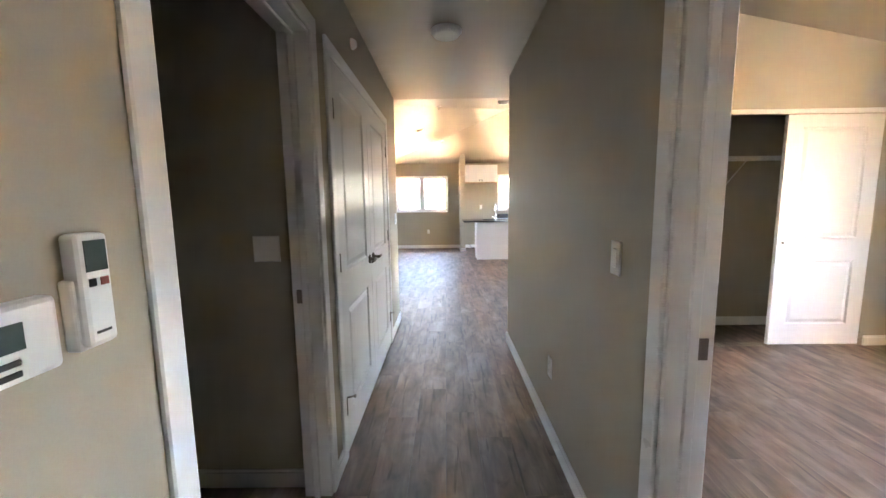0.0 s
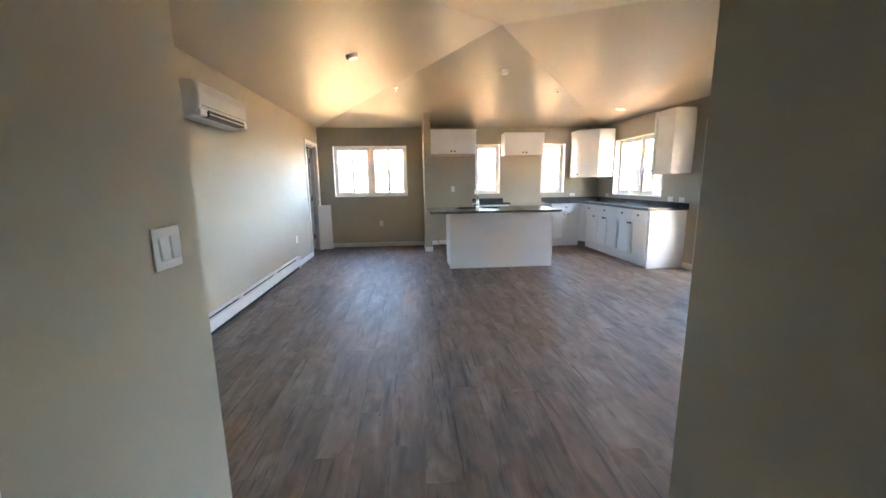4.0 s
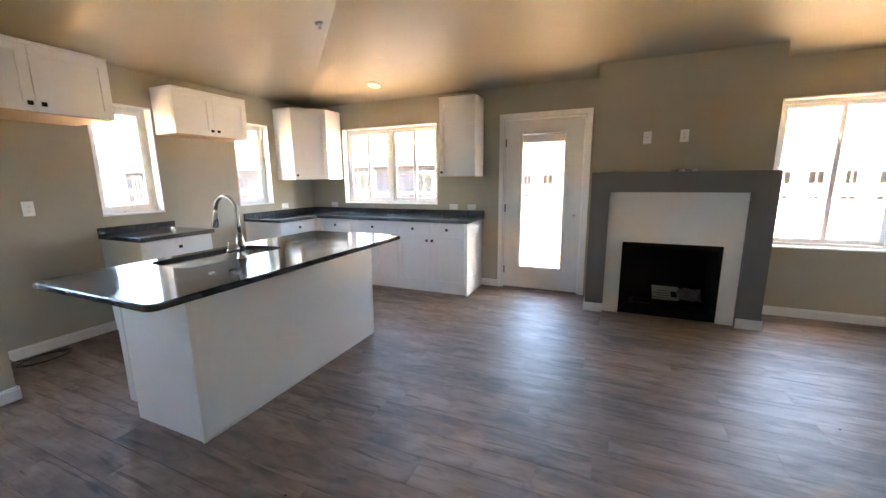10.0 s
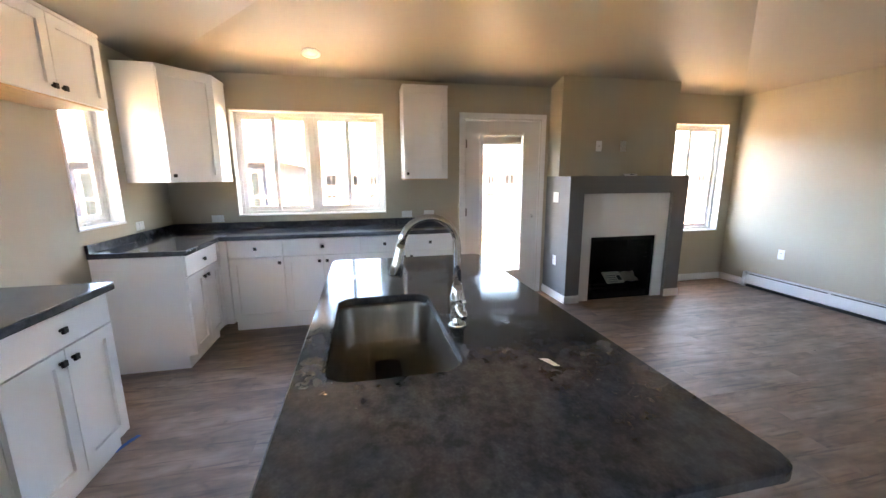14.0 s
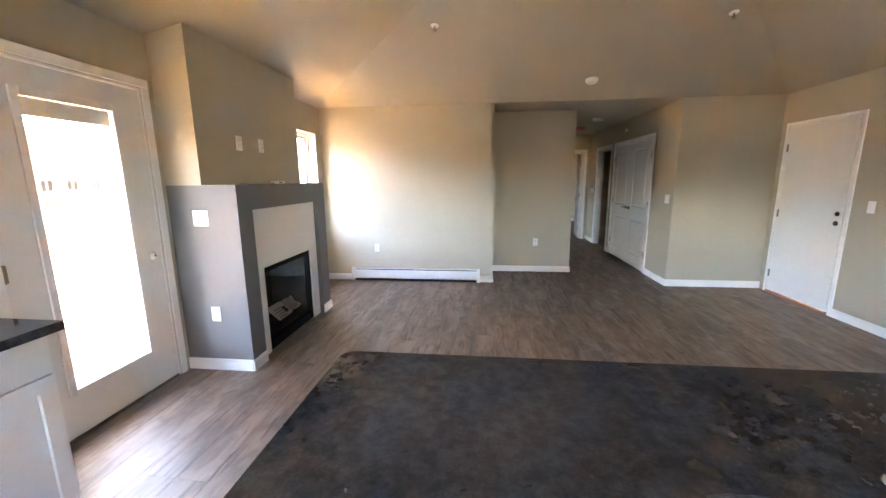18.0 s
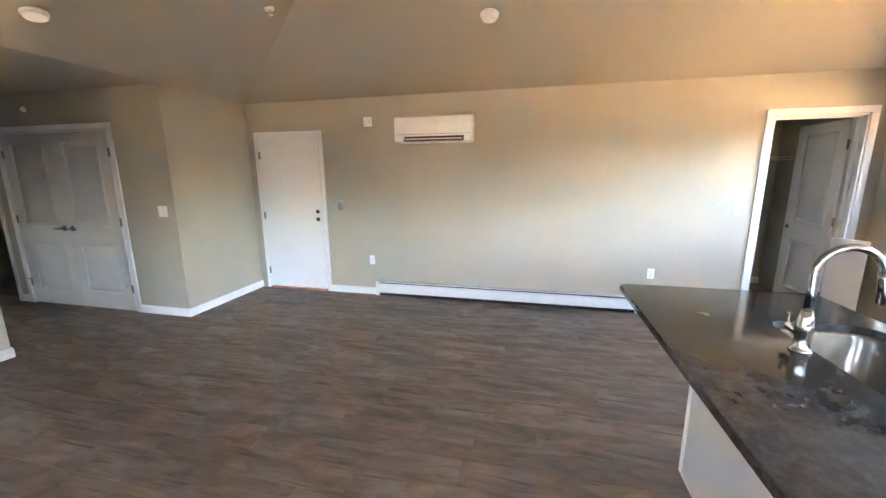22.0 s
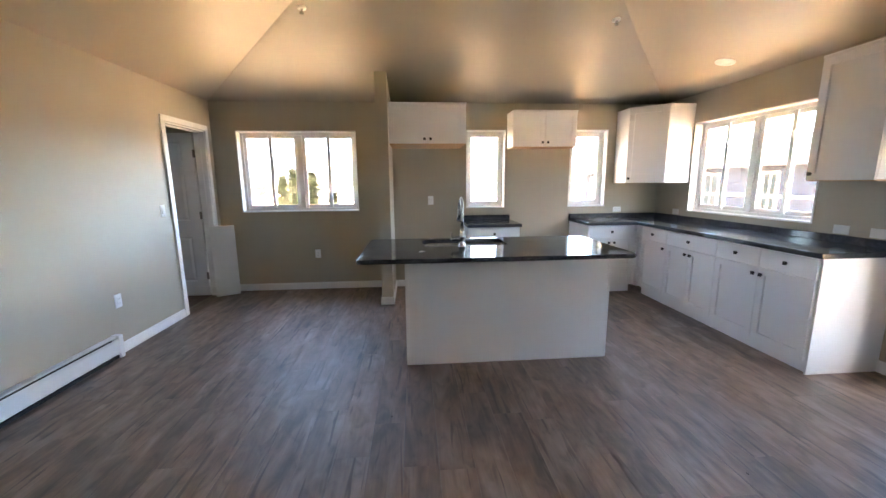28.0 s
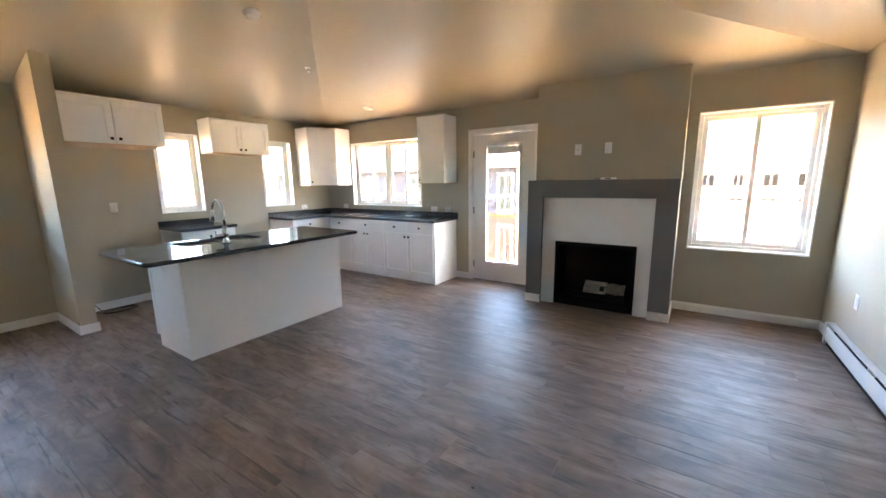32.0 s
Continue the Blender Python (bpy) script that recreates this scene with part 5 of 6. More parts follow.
for k in range(2):
    # these fronts look north
    d = part("door", shaker(0.465, 0.76), CABW, il)
    d.matrix_basis = pose(1.835 - k * 0.472, 9.24, 0.105, 0, 0, 180)
    knob(d, 0.433 if k == 0 else 0.032, 0.70, -0.019)
    inset(d, 0.465, 0.76)
ip = plate("outlet", pose(0.858, 8.955, 0.775, 0, 0, 90), "outlet", "white outlet on the end of the island")
dwm = thing("dishwasher", pose(2.452, 9.242, 0.0, 0, 0, 180), "stainless steel dishwasher built into the island", "dishwasher")
part("door", boxes(((0.0, -0.028, 0.11), (0.595, 0.0, 0.74)), bev=0.006), STEEL, dwm)
part("control_strip", boxes(((0.0, -0.034, 0.745), (0.595, 0.0, 0.868)), bev=0.006), STEEL, dwm, "steel control strip")
part("pocket_handle", boxes(((0.20, -0.035, 0.748), (0.40, -0.030, 0.775))), DARKP, dwm, "dark pocket handle")
part("tab", boxes(((0.22, -0.038, 0.742), (0.36, -0.033, 0.752)), bev=0.002), PLAST, dwm)
part("badge", lathe(bmesh.new(), [(0.016, 0.0), (0.016, 0.003), (0.009, 0.004)], 16, Matrix.Translation((0.47, -0.034, 0.80)) @ Matrix.Rotation(radians(90), 4, "X")), DARKP, dwm)
part("kick_plate", boxes(((0.0, 0.03, 0.0), (0.595, 0.04, 0.105))), DARKP, dwm)

sk = thing("sink", pose(0, 0, 0), "brushed stainless steel undermount sink bowl", "sink")
bm = bmesh.new()
loops = []
for grow, z, r in ((0.018, TOP - 0.0325, 0.085), (0.004, TOP - 0.0325, 0.078), (0.0, TOP - 0.05, 0.075), (-0.012, TOP - 0.20, 0.07), (-0.03, TOP - 0.225, 0.06), (-0.14, TOP - 0.232, 0.03)):
    loops.append([bm.verts.new((x, y, z)) for x, y in rounded(SX0 - grow, SX1 + grow, SY0 - grow, SY1 + grow, r)])
for p, q in zip(loops, loops[1:]):
    for k in range(len(p)):
        bm.faces.new((p[k], p[(k + 1) % len(p)], q[(k + 1) % len(p)], q[k])).smooth = True
bm.faces.new(loops[-1])
bmesh.ops.solidify(bm, geom=bm.faces[:], thickness=0.0015)
part("bowl", bm, STEEL, sk)
part("drain", lathe(bmesh.new(), [(0.045, TOP - 0.2325), (0.045, TOP - 0.2285), (0.032, TOP - 0.2295), (0.03, TOP - 0.2315)], 24, Matrix.Translation((1.35, 9.0, 0))), CHROME, sk)

fx, fy = 1.308, 8.769
fc = thing("faucet", pose(fx, fy, TOP), "polished chrome gooseneck faucet with side lever and pull-down spray", "faucet")
part("base", lathe(bmesh.new(), [(0.033, 0.0), (0.033, 0.006), (0.028, 0.012), (0.024, 0.018), (0.0235, 0.06), (0.027, 0.075), (0.027, 0.10), (0.021, 0.125), (0.0165, 0.15)], 28), CHROME, fc)
gp = [(0, 0, 0.14), (0, 0, 0.22), (0, 0, 0.285)]
for k in range(1, 12):
    a = radians(180 - k * 16)
    gp.append((0, 0.095 + 0.095 * math.cos(a), 0.285 + 0.095 * math.sin(a)))
part("neck", tube(bmesh.new(), gp, 0.0125, 16), CHROME, fc)
tip, bk = Vector(gp[-1]), Vector(gp[-2])
dn = (tip - bk).normalized()
part("spray_head", tube(bmesh.new(), [tip - dn * 0.004, tip + dn * 0.012, tip + dn * 0.05, tip + dn * 0.095, tip + dn * 0.105], [0.0135, 0.016, 0.018, 0.023, 0.021], 18), CHROME, fc)
part("nozzle", tube(bmesh.new(), [tip + dn * 0.104, tip + dn * 0.108], 0.0175, 18), DARKP, fc)
lv = part("lever", tube(bmesh.new(), [(-0.015, 0, 0.066), (-0.03, 0, 0.068), (-0.055, 0, 0.068), (-0.08, 0, 0.062), (-0.092, 0, 0.058)], [0.018, 0.021, 0.020, 0.015, 0.009], 14), CHROME, fc)
part("lever_pin", tube(bmesh.new(), [(-0.082, 0, 0.066), (-0.083, -0.002, 0.105), (-0.083, -0.002, 0.106), (-0.083, -0.002, 0.115)], [0.0035, 0.0035, 0.0075, 0.0075], 10), CHROME, lv)

sc = thing("paper_scrap", pose(0.983, 8.586, TOP + 0.001, 0, 0, 30), "torn scrap of white paper on the worktop", "scrap")
pg = bmesh.new()
vs = [pg.verts.new(p) for p in ((-0.03, -0.006, 0.0), (0.012, -0.012, 0.004), (0.034, 0.002, 0.001), (0.01, 0.013, 0.006), (-0.02, 0.01, 0.002), (0.0, 0.0, 0.008))]
for i in range(5):
    pg.faces.new((vs[i], vs[(i + 1) % 5], vs[5]))
bmesh.ops.solidify(pg, geom=pg.faces[:], thickness=0.001)
part("scrap", pg, PAPER, sc)
wm = random.Random(8)
mv, mf = [], []
for cx, cy, rx, ry, n in ((0.93, 8.47, 0.13, 0.11, 8), (2.18, 8.86, 0.27, 0.11, 16)):
    for k in range(n):
        a0, q, s0 = wm.uniform(0, math.tau), wm.random() ** 0.6, wm.uniform(0.002, 0.006)
        px, py, tw = cx + rx * q * math.cos(a0), cy + ry * q * math.sin(a0), wm.uniform(0, math.tau)
        i0, nn = len(mv), 9
        for lift, f in ((0.0002, 1.0), (0.0011, 0.7)):
            for j in range(nn):
                b0, w0 = j * math.tau / nn, f * s0 * wm.uniform(0.75, 1.2)
                u, v = w0 * 1.7 * math.cos(b0), w0 * 0.8 * math.sin(b0)
                mv.append((px + u * math.cos(tw) - v * math.sin(tw), py + u * math.sin(tw) + v * math.cos(tw), TOP + lift))
        mf += [(i0 + j, i0 + (j + 1) % nn, i0 + nn + (j + 1) % nn, i0 + nn + j) for j in range(nn)] + [tuple(i0 + nn + j for j in range(nn))]
me = bpy.data.meshes.new("water_marks")
me.from_pydata(mv, [], mf)
me.materials.append(surf("dull_water_film", (0.018, 0.018, 0.02), (0.03, 0.03, 0.032), 0.12, 40.0, 200, 0.0))
tagged(new("water_marks", me), "dried dull water spots scattered on the dark worktop", "water marks", kind="stuff")
for x, y, a in ((1.62, 10.395, 10), (2.235, 10.40, -20)):
    tp = thing("masking_tape", pose(x, y, 0.002, 0, 0, a), "torn strip of blue masking tape on the floor by the cabinet", "tape")
    part("strip", boxes(((-0.06, -0.012, 0), (0.05, 0.012, 0.002))), TAPE, tp)
    part("torn_end", boxes(((0.03, -0.02, 0.0022), (0.075, 0.004, 0.004))), TAPE, tp)

ck = thing("power_cord", pose(0.98, 10.80, 0.006), "loose black power cord coiled on the floor of the fridge recess", "cord")
pts = [(0.02 + 0.15 * math.cos(k * 0.45) + 0.012 * k / 10, -0.02 + 0.09 * math.sin(k * 0.45), 0.004 * (k // 14)) for k in range(34)]
pts += [(-0.1 - 0.01 * k, 0.06 + 0.006 * k, 0.0 + 0.016 * k) for k in range(1, 9)]
part("cable", tube(bmesh.new(), pts, 0.0045, 7), CORD, ck)

cr = random.Random(21)
cv, cf2 = [], []
for k in range(16):
    px, py, s0 = cr.uniform(-0.9, 3.2), cr.uniform(4.8, 8.0), cr.uniform(0.0025, 0.006)
    i0 = len(cv)
    for a0 in range(5):
        b0 = a0 * math.tau / 5 + cr.uniform(-0.3, 0.3)
        cv.append((px + s0 * math.cos(b0), py + s0 * 1.6 * math.sin(b0), 0.0003))
    cv.append((px, py, s0 * 0.7))
    cf2 += [(i0 + a0, i0 + (a0 + 1) % 5, i0 + 5) for a0 in range(5)]
me = bpy.data.meshes.new("floor_crumbs")
me.from_pydata(cv, [], cf2)
me.materials.append(BARE)
tagged(new("floor_crumbs", me), "few dark crumbs of building dirt on the planks", "crumbs", kind="stuff")


# ---- outside ----
GZ = -3.3
GROUND = surf("dry_tan_ground", (0.52, 0.325, 0.155), (0.62, 0.405, 0.205), 0.9, 0.15, 6.0, 0.3)
ASPH = surf("grey_asphalt", (0.10, 0.10, 0.10), (0.15, 0.15, 0.15), 0.9, 0.5, 20.0, 0.2)
SIDE_W = surf("white_lap_siding", (0.42, 0.41, 0.39), (0.5, 0.49, 0.47), 0.6, 1.0, 30.0, 0.05)
SIDE_G = surf("blue_grey_lap_siding", (0.048, 0.055, 0.071), (0.058, 0.065, 0.082), 0.7, 1.0, 4.0, 0.05)
SIDE_T = surf("tan_wood_siding", (0.058, 0.047, 0.045), (0.069, 0.057, 0.055), 0.7, 1.0, 4.0, 0.08, stretch=(1, 1, 6))
EXTTRIM = surf("white_outdoor_trim", (0.28, 0.276, 0.268), (0.33, 0.324, 0.314), 0.6, 2.0, 30.0, 0.03)
ROOFM = surf("grey_shingle_roof", (0.02, 0.02, 0.0215), (0.027, 0.027, 0.027), 0.85, 2.0, 40.0, 0.2)
DARKG = surf("grey_green_window_glass", (0.038, 0.047, 0.046), (0.058, 0.068, 0.066), 0.5, 1.0, 10.0, 0.0)
FARG = surf("dark_far_window_glass", (0.011, 0.012, 0.0125), (0.016, 0.017, 0.0175), 0.5, 1.0, 10.0, 0.0)
SIDE_Y = surf("yellow_tan_board", (0.085, 0.06, 0.026), (0.10, 0.074, 0.033), 0.7, 1.0, 4.0, 0.05)
LEAF = surf("spruce_needles", (0.042, 0.046, 0.018), (0.062, 0.066, 0.028), 0.7, 4.0, 30.0, 0.0)
BARK = surf("brown_bark", (0.09, 0.06, 0.04), (0.15, 0.11, 0.08), 0.9, 6.0, 40.0, 0.3)
for mat in (DARKG, FARG, SIDE_G, SIDE_T, SIDE_Y):
    mat.node_tree.nodes["Principled BSDF"].inputs["Specular IOR Level"].default_value = 0.06
TWIG = surf("bare_grey_twigs", (0.16, 0.13, 0.10), (0.22, 0.18, 0.14), 0.9, 6.0, 40.0, 0.1)

structure("ground", boxes(((-700, -700, GZ - 0.5), (700, 700, GZ))), GROUND, "dry tan open ground reaching the horizon", "ground")
structure("road", boxes(((9, -120, GZ + 0.004), (15.5, 160, GZ + 0.05)), bev=0.02), ASPH, "grey asphalt parking lane between the buildings", "road")
structure("lower_storey", boxes(((-3.28, -4.1, GZ), (4.53, 11.11, -0.32)), bev=0.01), SIDE_W, "plain white storey below the rooms", "wall")


def building(name, x0, x1, y0, y1, h, siding, label, rows, facing, step=3.2, ww=1.3, wh=1.25, low=None, short=None, centres=None):
    """A plain block with a low roof, lapped siding boards and framed windows on the sides named in facing."""
    top = thing(name, pose((x0 + x1) / 2, (y0 + y1) / 2, GZ), label, "building")
    hx, hy = (x1 - x0) / 2, (y1 - y0) / 2
    part("wall", boxes(((-hx, -hy, 0), (hx, hy, h))), siding, top)
    if low:
        part("lower_cladding", boxes(((-hx - 0.04, -hy - 0.04, 0), (hx + 0.04, hy + 0.04, low[0]))), low[1], top)
        part("band", boxes(((-hx - 0.06, -hy - 0.06, low[0]), (hx + 0.06, hy + 0.06, low[0] + 0.22)), bev=0.01), SIDE_Y, top, "yellow-tan band board")
        part("belt", boxes(((-hx - 0.05, -hy - 0.05, low[0] + 1.15), (hx + 0.05, hy + 0.05, low[0] + 1.3)), bev=0.01), EXTTRIM, top, "white belt board")
        for k in range(9):
            part("siding_board", boxes(((-hx - 0.055, -hy - 0.055, 0.1 + k * 0.29), (hx + 0.055, hy + 0.055, 0.12 + k * 0.29))), SIDE_T, top)
        for ya, yb in ((-hy - 0.07, -hy + 0.26), (hy - 0.26, hy + 0.07)):
            part("corner_board", boxes(((-hx - 0.075, ya, 0), (-hx + 0.2, yb, h - 0.15)), bev=0.01), EXTTRIM, top, "white corner board")
    rb = bmesh.new()
    o = 0.6
    lo = [rb.verts.new((x, y, h)) for x, y in ((-hx - o, -hy - o), (hx + o, -hy - o), (hx + o, hy + o), (-hx - o, hy + o))]
    ra, rbv = ((rb.verts.new((0, -hy + hx, h + hx * 0.35)), rb.verts.new((0, hy - hx, h + hx * 0.35))) if hy > hx else (rb.verts.new((-hx + hy, 0, h + hy * 0.35)), rb.verts.new((hx - hy, 0, h + hy * 0.35))))
    if hy > hx:
        fs = ((lo[0], lo[1], ra), (lo[1], lo[2], rbv, ra), (lo[2], lo[3], rbv), (lo[3], lo[0], ra, rbv))
    else:
        fs = ((lo[0], lo[1], rbv, ra), (lo[1], lo[2], rbv), (lo[2], lo[3], ra, rbv), (lo[3], lo[0], ra))
    for f in fs:
        rb.faces.new(f)
    rb.faces.new(lo)
    part("roof", rb, ROOFM, top)
    part("fascia", boxes(((-hx - o, -hy - o, h - 0.02), (hx + o, hy + o, h - 0.002)), ((-hx - o - 0.02, -hy - o - 0.02, h - 0.16), (hx + o + 0.02, -hy - o + 0.01, h + 0.02)), ((-hx - o - 0.02, -hy - o, h - 0.16), (-hx - o + 0.01, hy + o, h + 0.02))), EXTTRIM, top)
    for side in facing:
        span = hy if side in "we" else hx
        n = int(2 * span / step)
        cs = centres or [-span + (k + 0.5) * 2 * span / n for k in range(n)]
        for r in rows:
            for k, c in enumerate(cs):
                wdt = ww * (1.0 if (k + int(r)) % 3 else 0.7)
                hh = 0.22 if r == short else wh
                b = 0.16 if low else 0.1
                m = {"w": pose(-hx, c, r, 0, 0, -90), "e": pose(hx, c, r, 0, 0, 90), "s": pose(c, -hy, r), "n": pose(c, hy, r, 0, 0, 180)}[side]
                fr = boxes(((-wdt / 2 - b, -0.08, -b), (-wdt / 2, 0.0, hh + b)), ((wdt / 2, -0.08, -b), (wdt / 2 + b, 0.0, hh + b)), ((-wdt / 2, -0.08, -b), (wdt / 2, 0.0, 0.0)), ((-wdt / 2, -0.08, hh), (wdt / 2, 0.0, hh + b)), ((-0.04, -0.075, 0), (0.04, 0.0, hh)))
                wi = part("window", fr, EXTTRIM, top)
                wi.matrix_basis = m
                part("pane", boxes(((-wdt / 2, -0.03, 0), (wdt / 2, -0.005, hh))), DARKG if low else FARG, wi)
    return top


building("apartment_building", 34, 46, -34, 34, 7.2, SIDE_W, "long white two-storey apartment building across the lot", (3.05, 4.1), "w", 1.75, 0.8, 0.85, short=3.05)
building("apartment_wing", 19.5, 31, 13.2, 46, 5.6, SIDE_G, "blue-grey and tan neighbouring apartment wing with white window frames", (0.1, 3.0), "w", 3.9, 1.0, 2.0, (2.65, SIDE_T), centres=[-15.45] + [-13.13 + 3.94 * k for k in range(8)])
building("house", 6.5, 15.5, 46, 56, 4.7, SIDE_W, "white house with a grey roof beyond the lot", (0.8, 2.9), "s", 2.6, 0.8, 1.1)
building("house", -5.5, 0.5, 46, 54, 3.7, SIDE_W, "small white house with a grey roof behind the trees", (0.9,), "s", 2.4, 0.9, 1.1)
building("house", -13, -6, 60, 69, 3.2, SIDE_W, "low white house far off between the trees", (0.8,), "s", 2.6, 0.9, 1.1)
building("house", 17, 29, 55, 66, 5.5, SIDE_W, "pale house with a grey roof far off", (0.8, 3.4), "s", 2.8, 0.9, 1.1)


def spruce(x, y, h, seed):
    """A spruce: tapered trunk, whorls of drooping limbs and many small needle sprays."""
    rnd = random.Random(seed)
    top = thing("spruce", pose(x, y, GZ), "yellow-green spruce tree standing on dry ground", "tree", "spruces")
    part("trunk", tube(bmesh.new(), [(0, 0, 0), (0.03, 0, h * 0.5), (0, 0, h * 0.98)], [0.022 * h, 0.012 * h, 0.01], 8), BARK, top)
    lb, nb = bmesh.new(), []
    faces = []
    for k in range(int(h * 26)):
        u = rnd.random() ** 0.8
        z = h * (0.08 + 0.9 * u)
        r = h * 0.23 * (1 - u) ** 1.0 * rnd.uniform(0.75, 1.1) + 0.05
        a = rnd.uniform(0, math.tau)
        d = Vector((math.cos(a), math.sin(a), -0.25))
        tube(lb, [(0, 0, z), tuple(d * r + Vector((0, 0, z)))], [0.02, 0.006], 4, False)
        for q in range(60):
            f = rnd.uniform(0.15, 1.05)
            c = d * r * f + Vector((0, 0, z)) + Vector((rnd.uniform(-1, 1), rnd.uniform(-1, 1), rnd.uniform(-0.6, 0.3))) * 0.16
            s, t2 = rnd.uniform(0.10, 0.25), rnd.uniform(0, math.tau)
            ux = Vector((math.cos(t2), math.sin(t2), rnd.uniform(-0.6, 0.1)))
            uy = ux.cross(Vector((0, 0, 1))).normalized() * s * 0.35
            i0 = len(nb)
            nb += [tuple(c - ux * s * 0.5), tuple(c + uy), tuple(c + ux * s * 0.7), tuple(c - uy)]
            faces.append((i0, i0 + 1, i0 + 2, i0 + 3))
    part("limbs", lb, BARK, top)
    me = bpy.data.meshes.new("crown")
    me.from_pydata(nb, [], faces)
    me.materials.append(LEAF)
    cr = new("crown", me)
    cr.parent = top
    tagged(cr, kind="stuff")
    return top


for i, (x, y, h) in enumerate(((-6.4, 30.0, 5.7), (-7.4, 31.0, 5.3), (-5.2, 29.6, 5.6), (-5.9, 28.6, 4.3), (-4.2, 30.5, 4.4), (-9.7, 30.0, 5.3), (14.5, 60.0, 7.5))):
    spruce(x, y, h, 11 + i)


def foliage(rnd, blobs, n, size):
    """Many small leaf quads scattered through rough ellipsoids (x, y, z, radius, half height)."""
    vs, fs = [], []
    for cx, cy, cz, rad, hh in blobs:
        for k in range(n):
            d = Vector((rnd.gauss(0, 1), rnd.gauss(0, 1), rnd.gauss(0, 1))).normalized() * rnd.uniform(0.35, 1.08)
            c = Vector((cx + d.x * rad, cy + d.y * rad, cz + d.z * hh))
            u = Vector((rnd.uniform(-1, 1), rnd.uniform(-1, 1), rnd.uniform(-1, 1))).normalized() * size * rnd.uniform(0.6, 1.3)
            v = u.orthogonal() * 0.6
            i0 = len(vs)
            vs += [tuple(c - u), tuple(c + v), tuple(c + u), tuple(c - v)]
            fs.append((i0, i0 + 1, i0 + 2, i0 + 3))
    return vs, fs


def leaf_part(name, vs, fs, material, parent):
    me = bpy.data.meshes.new(name)
    me.from_pydata(vs, [], fs)
    me.materials.append(material)
    ob = tagged(new(name, me), kind="stuff")
    ob.parent = parent
    return ob


def shrub(x, y, h, rad, seed):
    """A bushy young tree: short forked stem and a loose crown of leaves."""
    rnd = random.Random(seed)
    top = thing("shrub", pose(x, y, GZ), "yellow-green leafy bush on dry ground", "shrub", "shrubs")
    stem = bmesh.new()
    blobs = []
    for k in range(9):
        a, q = rnd.uniform(0, math.tau), rnd.uniform(0.2, 0.7) * rad
        p = (q * math.cos(a), q * math.sin(a), h * rnd.uniform(0.35, 0.85))
        tube(stem, [(0, 0, 0), (p[0] * 0.4, p[1] * 0.4, p[2] * 0.55), p], [0.07, 0.05, 0.015], 6, False)
        blobs.append((*p, rad * rnd.uniform(0.35, 0.55), h * rnd.uniform(0.12, 0.2)))
    part("stem", stem, BARK, top)
    leaf_part("crown", *foliage(rnd, blobs, 260, 0.1), LEAF, top)


for i, (x, y, h, rad) in enumerate(((-0.6, 42.0, 3.6, 1.3), (-11.3, 30.5, 4.1, 1.2), (-8.4, 33.0, 3.4, 1.5), (-3.2, 31.5, 3.3, 1.0), (-2.0, 36.0, 3.0, 1.0))):
    shrub(x, y, h, rad, 70 + i)

# far woods and low hills, hazy on the horizon
HAZYT = surf("hazy_far_foliage", (0.038, 0.034, 0.028), (0.05, 0.045, 0.037), 0.9, 0.3, 4.0, 0.0)
HILLM = surf("hazy_far_hill", (0.022, 0.022, 0.0235), (0.027, 0.027, 0.028), 0.95, 0.02, 0.3, 0.0)
rnd = random.Random(91)
woods = []
for k in range(150):
    x, y, h = rnd.uniform(-75, 45), rnd.uniform(82, 112), rnd.uniform(4.0, 7.6)
    for q in range(3):
        woods.append((x + rnd.uniform(-1.2, 1.2), y + rnd.uniform(-1, 1), GZ + h * rnd.uniform(0.4, 0.72), h * rnd.uniform(0.2, 0.34), h * rnd.uniform(0.2, 0.34)))
vs, fs = foliage(rnd, woods, 100, 0.24)
me = bpy.data.meshes.new("far_woods")
me.from_pydata(vs, [], fs)
me.materials.append(HAZYT)
tagged(new("far_woods", me), "hazy brown-green trees along the horizon", "trees", kind="stuff")
hill = bmesh.new()
foot_row, top_row, back_row = [], [], []
for k in range(81):
    x = -520 + k * 13.0
    z = 9.0 + 4.0 * math.sin(k * 0.21) + 2.4 * math.sin(k * 0.53 + 1.0) + rnd.uniform(-0.5, 0.5)
    foot_row.append(hill.verts.new((x, 330, GZ - 0.2)))
    top_row.append(hill.verts.new((x, 420 + 20 * math.sin(k * 0.3), z)))
    back_row.append(hill.verts.new((x, 560, GZ - 0.2)))
for k in range(80):
    hill.faces.new((foot_row[k], foot_row[k + 1], top_row[k + 1], top_row[k]))
    hill.faces.new((top_row[k], top_row[k + 1], back_row[k + 1], back_row[k]))
structure("backdrop_hills", hill, HILLM, "low hazy hills along the horizon", "hills")


def bare_tree(x, y, h, seed):
    rnd = random.Random(seed)
    top = thing("bare_tree", pose(x, y, GZ), "leafless grey tree beyond the lot", "tree", "bare trees")
    bm = bmesh.new()

    def grow(p, d, length, r, depth):
        q = p + d * length
        tube(bm, [tuple(p), tuple((p + q) / 2 + Vector((rnd.uniform(-1, 1), rnd.uniform(-1, 1), 0)) * length * 0.06), tuple(q)], [r, r * 0.8, r * 0.6], 5, False)
        if depth:
            for k in range(3):
                nd = (d + Vector((rnd.uniform(-1, 1), rnd.uniform(-1, 1), rnd.uniform(-0.2, 0.6))) * 0.75).normalized()
                grow(q, nd, length * rnd.uniform(0.6, 0.8), r * 0.55, depth - 1)

    grow(Vector((0, 0, 0)), Vector((0, 0, 1)), h * 0.3, h * 0.018, 5)
    part("trunk", bm, TWIG, top)
    return top


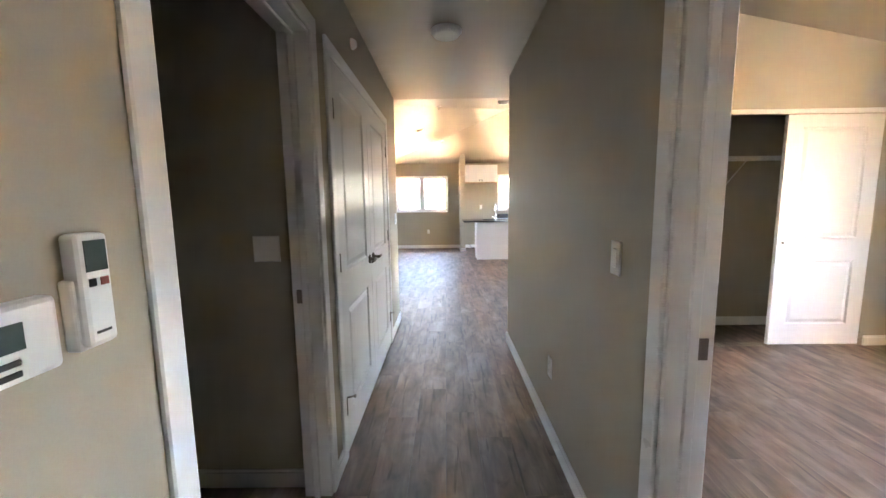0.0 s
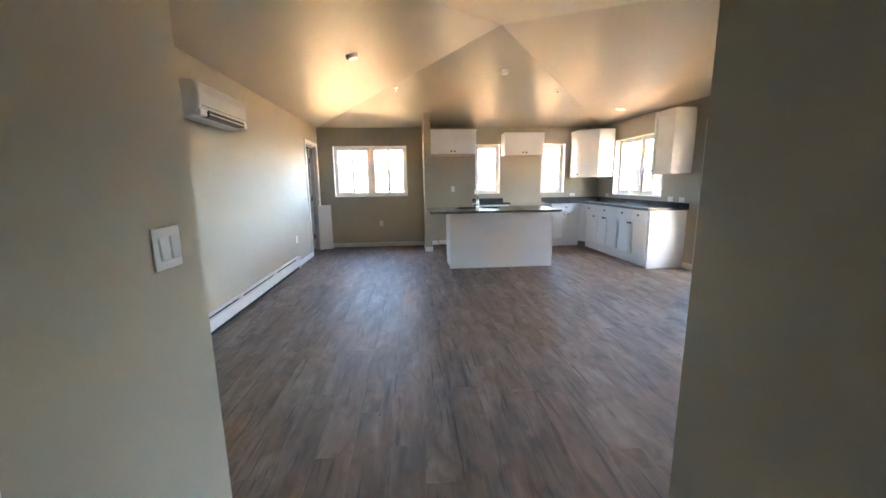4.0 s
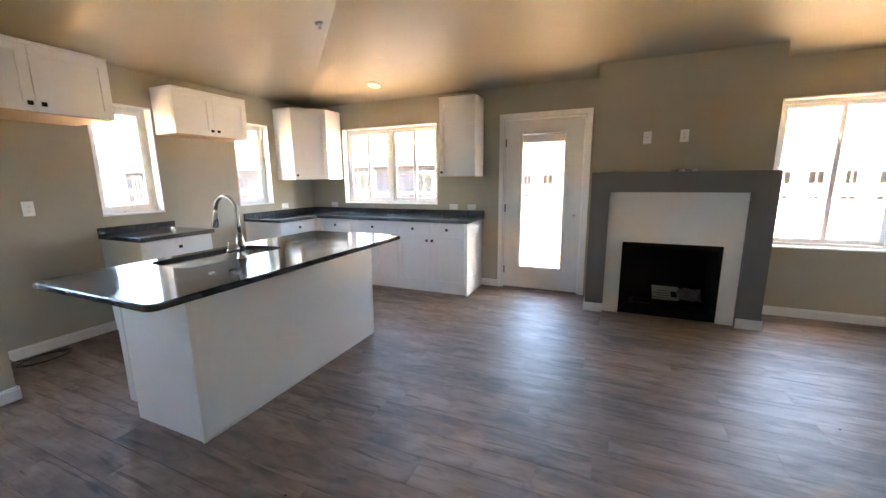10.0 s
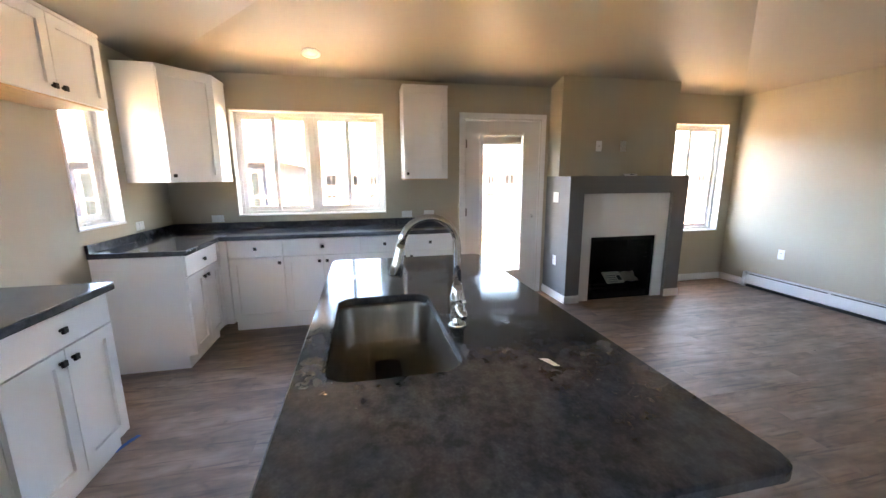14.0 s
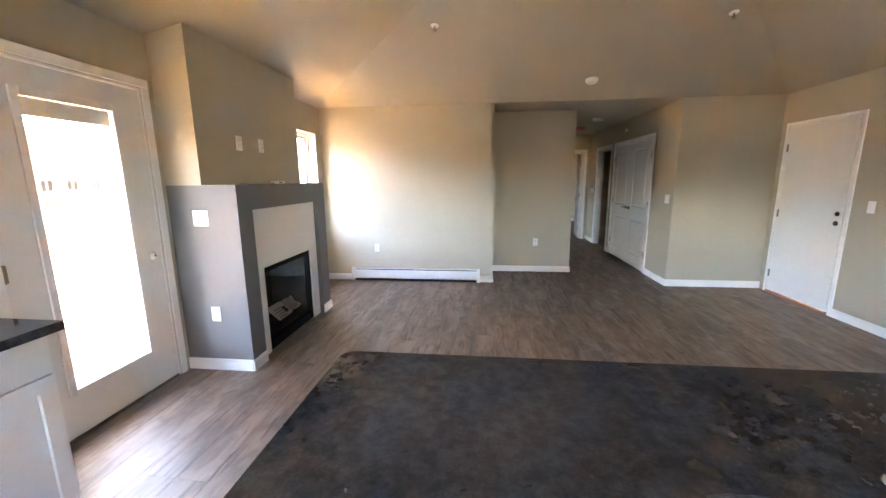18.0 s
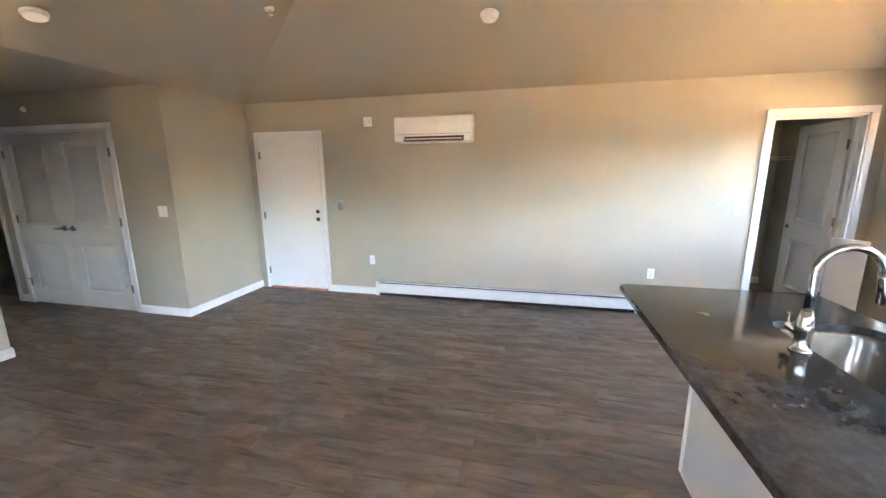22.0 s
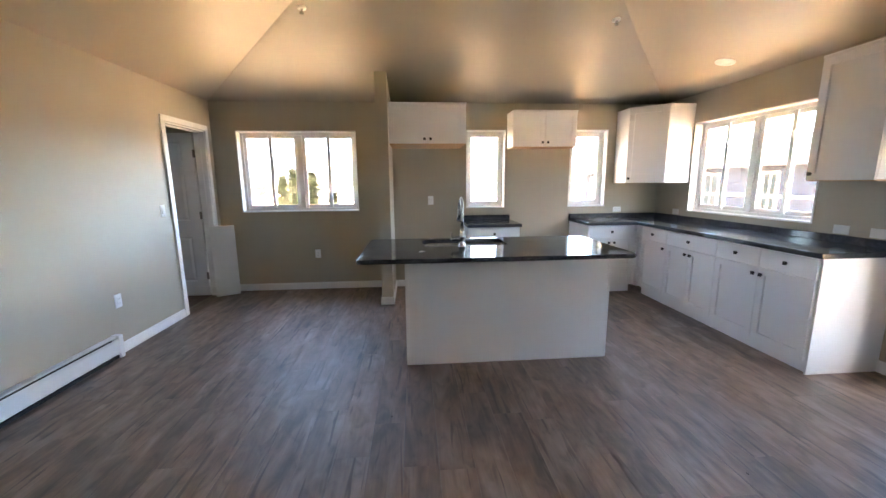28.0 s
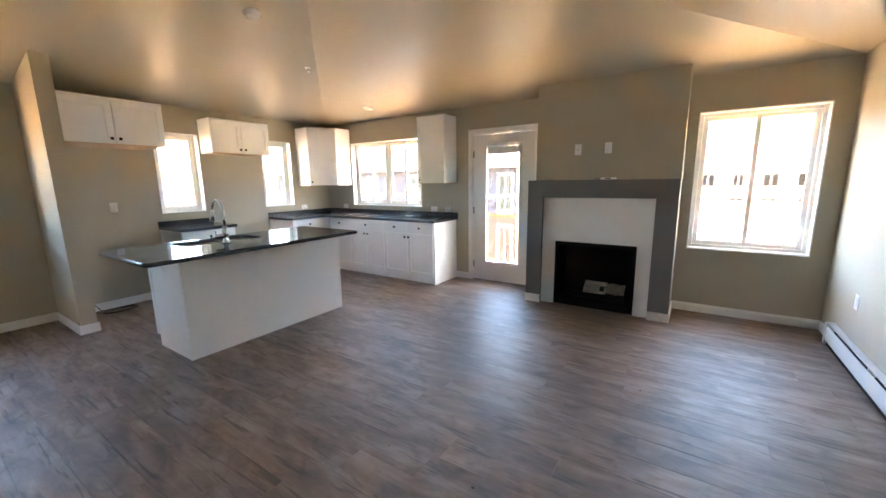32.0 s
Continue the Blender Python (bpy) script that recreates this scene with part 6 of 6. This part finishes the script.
for i, (x, y, h) in enumerate(((12.0, 38.0, 8.0), (24.0, 44.0, 9.0), (-6.0, 44.0, 7.0))):
    bare_tree(x, y, h, 40 + i)

# ---- white railing at the end of the neighbouring wing ----
rl = thing("porch_railing", pose(19.5, 11.3, GZ), "white slatted porch railing at the end of the apartment wing", "railing")
part("rail", boxes(((0.0, 0.0, 2.36), (0.09, 1.85, 2.45)), bev=0.008), EXTTRIM, rl)
part("rail", boxes(((0.01, 0.0, 1.42), (0.08, 1.85, 1.50)), bev=0.008), EXTTRIM, rl)
for y in (0.0, 0.88, 1.75):
    part("post", boxes(((-0.01, y, 0.0), (0.10, y + 0.11, 2.5)), bev=0.008), EXTTRIM, rl)
for k in range(11):
    y = 0.17 + k * 0.145
    if abs(y - 0.93) > 0.09:
        part("baluster", boxes(((0.025, y, 1.50), (0.065, y + 0.045, 2.36))), EXTTRIM, rl)

# ---- floor planks ----
flo = tagged(new("floor"), "weathered grey-brown vinyl plank floor", "floor", kind="structure")
flo.empty_display_size = 0.05
PW, PL, T = 0.1815, 1.22, 0.0075
plank_data, rest_v, rest_f = {}, [], []
rnd = random.Random(5)


def plank_shape(w, l):
    """A plank with upright edges and a fine dark gap round it."""
    g = 0.0007
    ring = [(g, g), (w - g, g), (w - g, l - g), (g, l - g)]
    v = [(x, y, -T) for x, y in ring] + [(x, y, 0.0) for x, y in ring]
    return v, [(4, 5, 6, 7)] + [(i, (i + 1) % 4, 4 + (i + 1) % 4, 4 + i) for i in range(4)]


n_cols = int((EAST + 0.03 - (-1.69)) / PW) + 1
for c in range(n_cols):
    x = -1.69 + c * PW
    w = min(PW, EAST + 0.02 - x)
    y = -4.0 - rnd.random() * PL
    while y < NORTH + 0.02:
        y0, y1 = max(y, -4.0), min(y + PL, NORTH + 0.02)
        y += PL
        if y1 - y0 < 0.02:
            continue
        if y0 > 3.3:
            key = (round(w, 3), round(y1 - y0, 3))
            if key not in plank_data:
                me = bpy.data.meshes.new("plank")
                v, f = plank_shape(*key)
                me.from_pydata(v, [], f)
                me.materials.append(PLANK)
                plank_data[key] = me
            ob = new("plank", plank_data[key])
            ob.location, ob.parent = (x, y0, 0), flo
        else:
            v, f = plank_shape(w, y1 - y0)
            i0 = len(rest_v)
            rest_v += [(p[0] + x, p[1] + y0, p[2]) for p in v]
            rest_f += [tuple(i0 + i for i in q) for q in f]
me = bpy.data.meshes.new("planks_hall_and_bedroom")
me.from_pydata(rest_v, [], rest_f)
me.materials.append(PLANK)
ob = tagged(new("hall_planks", me), kind="stuff")
ob.parent = flo
v, f = [], []
for x0, x1, y0, y1 in ((-3.2, -1.69, 9.4, NORTH), (-2.85, -1.69, -4.0, 4.1)):
    i0 = len(v)
    v += [(x0, y0, -0.001), (x1, y0, -0.001), (x1, y1, -0.001), (x0, y1, -0.001)]
    f.append((i0, i0 + 1, i0 + 2, i0 + 3))
me = bpy.data.meshes.new("side_room_floor")
me.from_pydata(v, [], f)
me.materials.append(PLANK)
ob = tagged(new("side_room_floor", me), kind="stuff")
ob.parent = flo
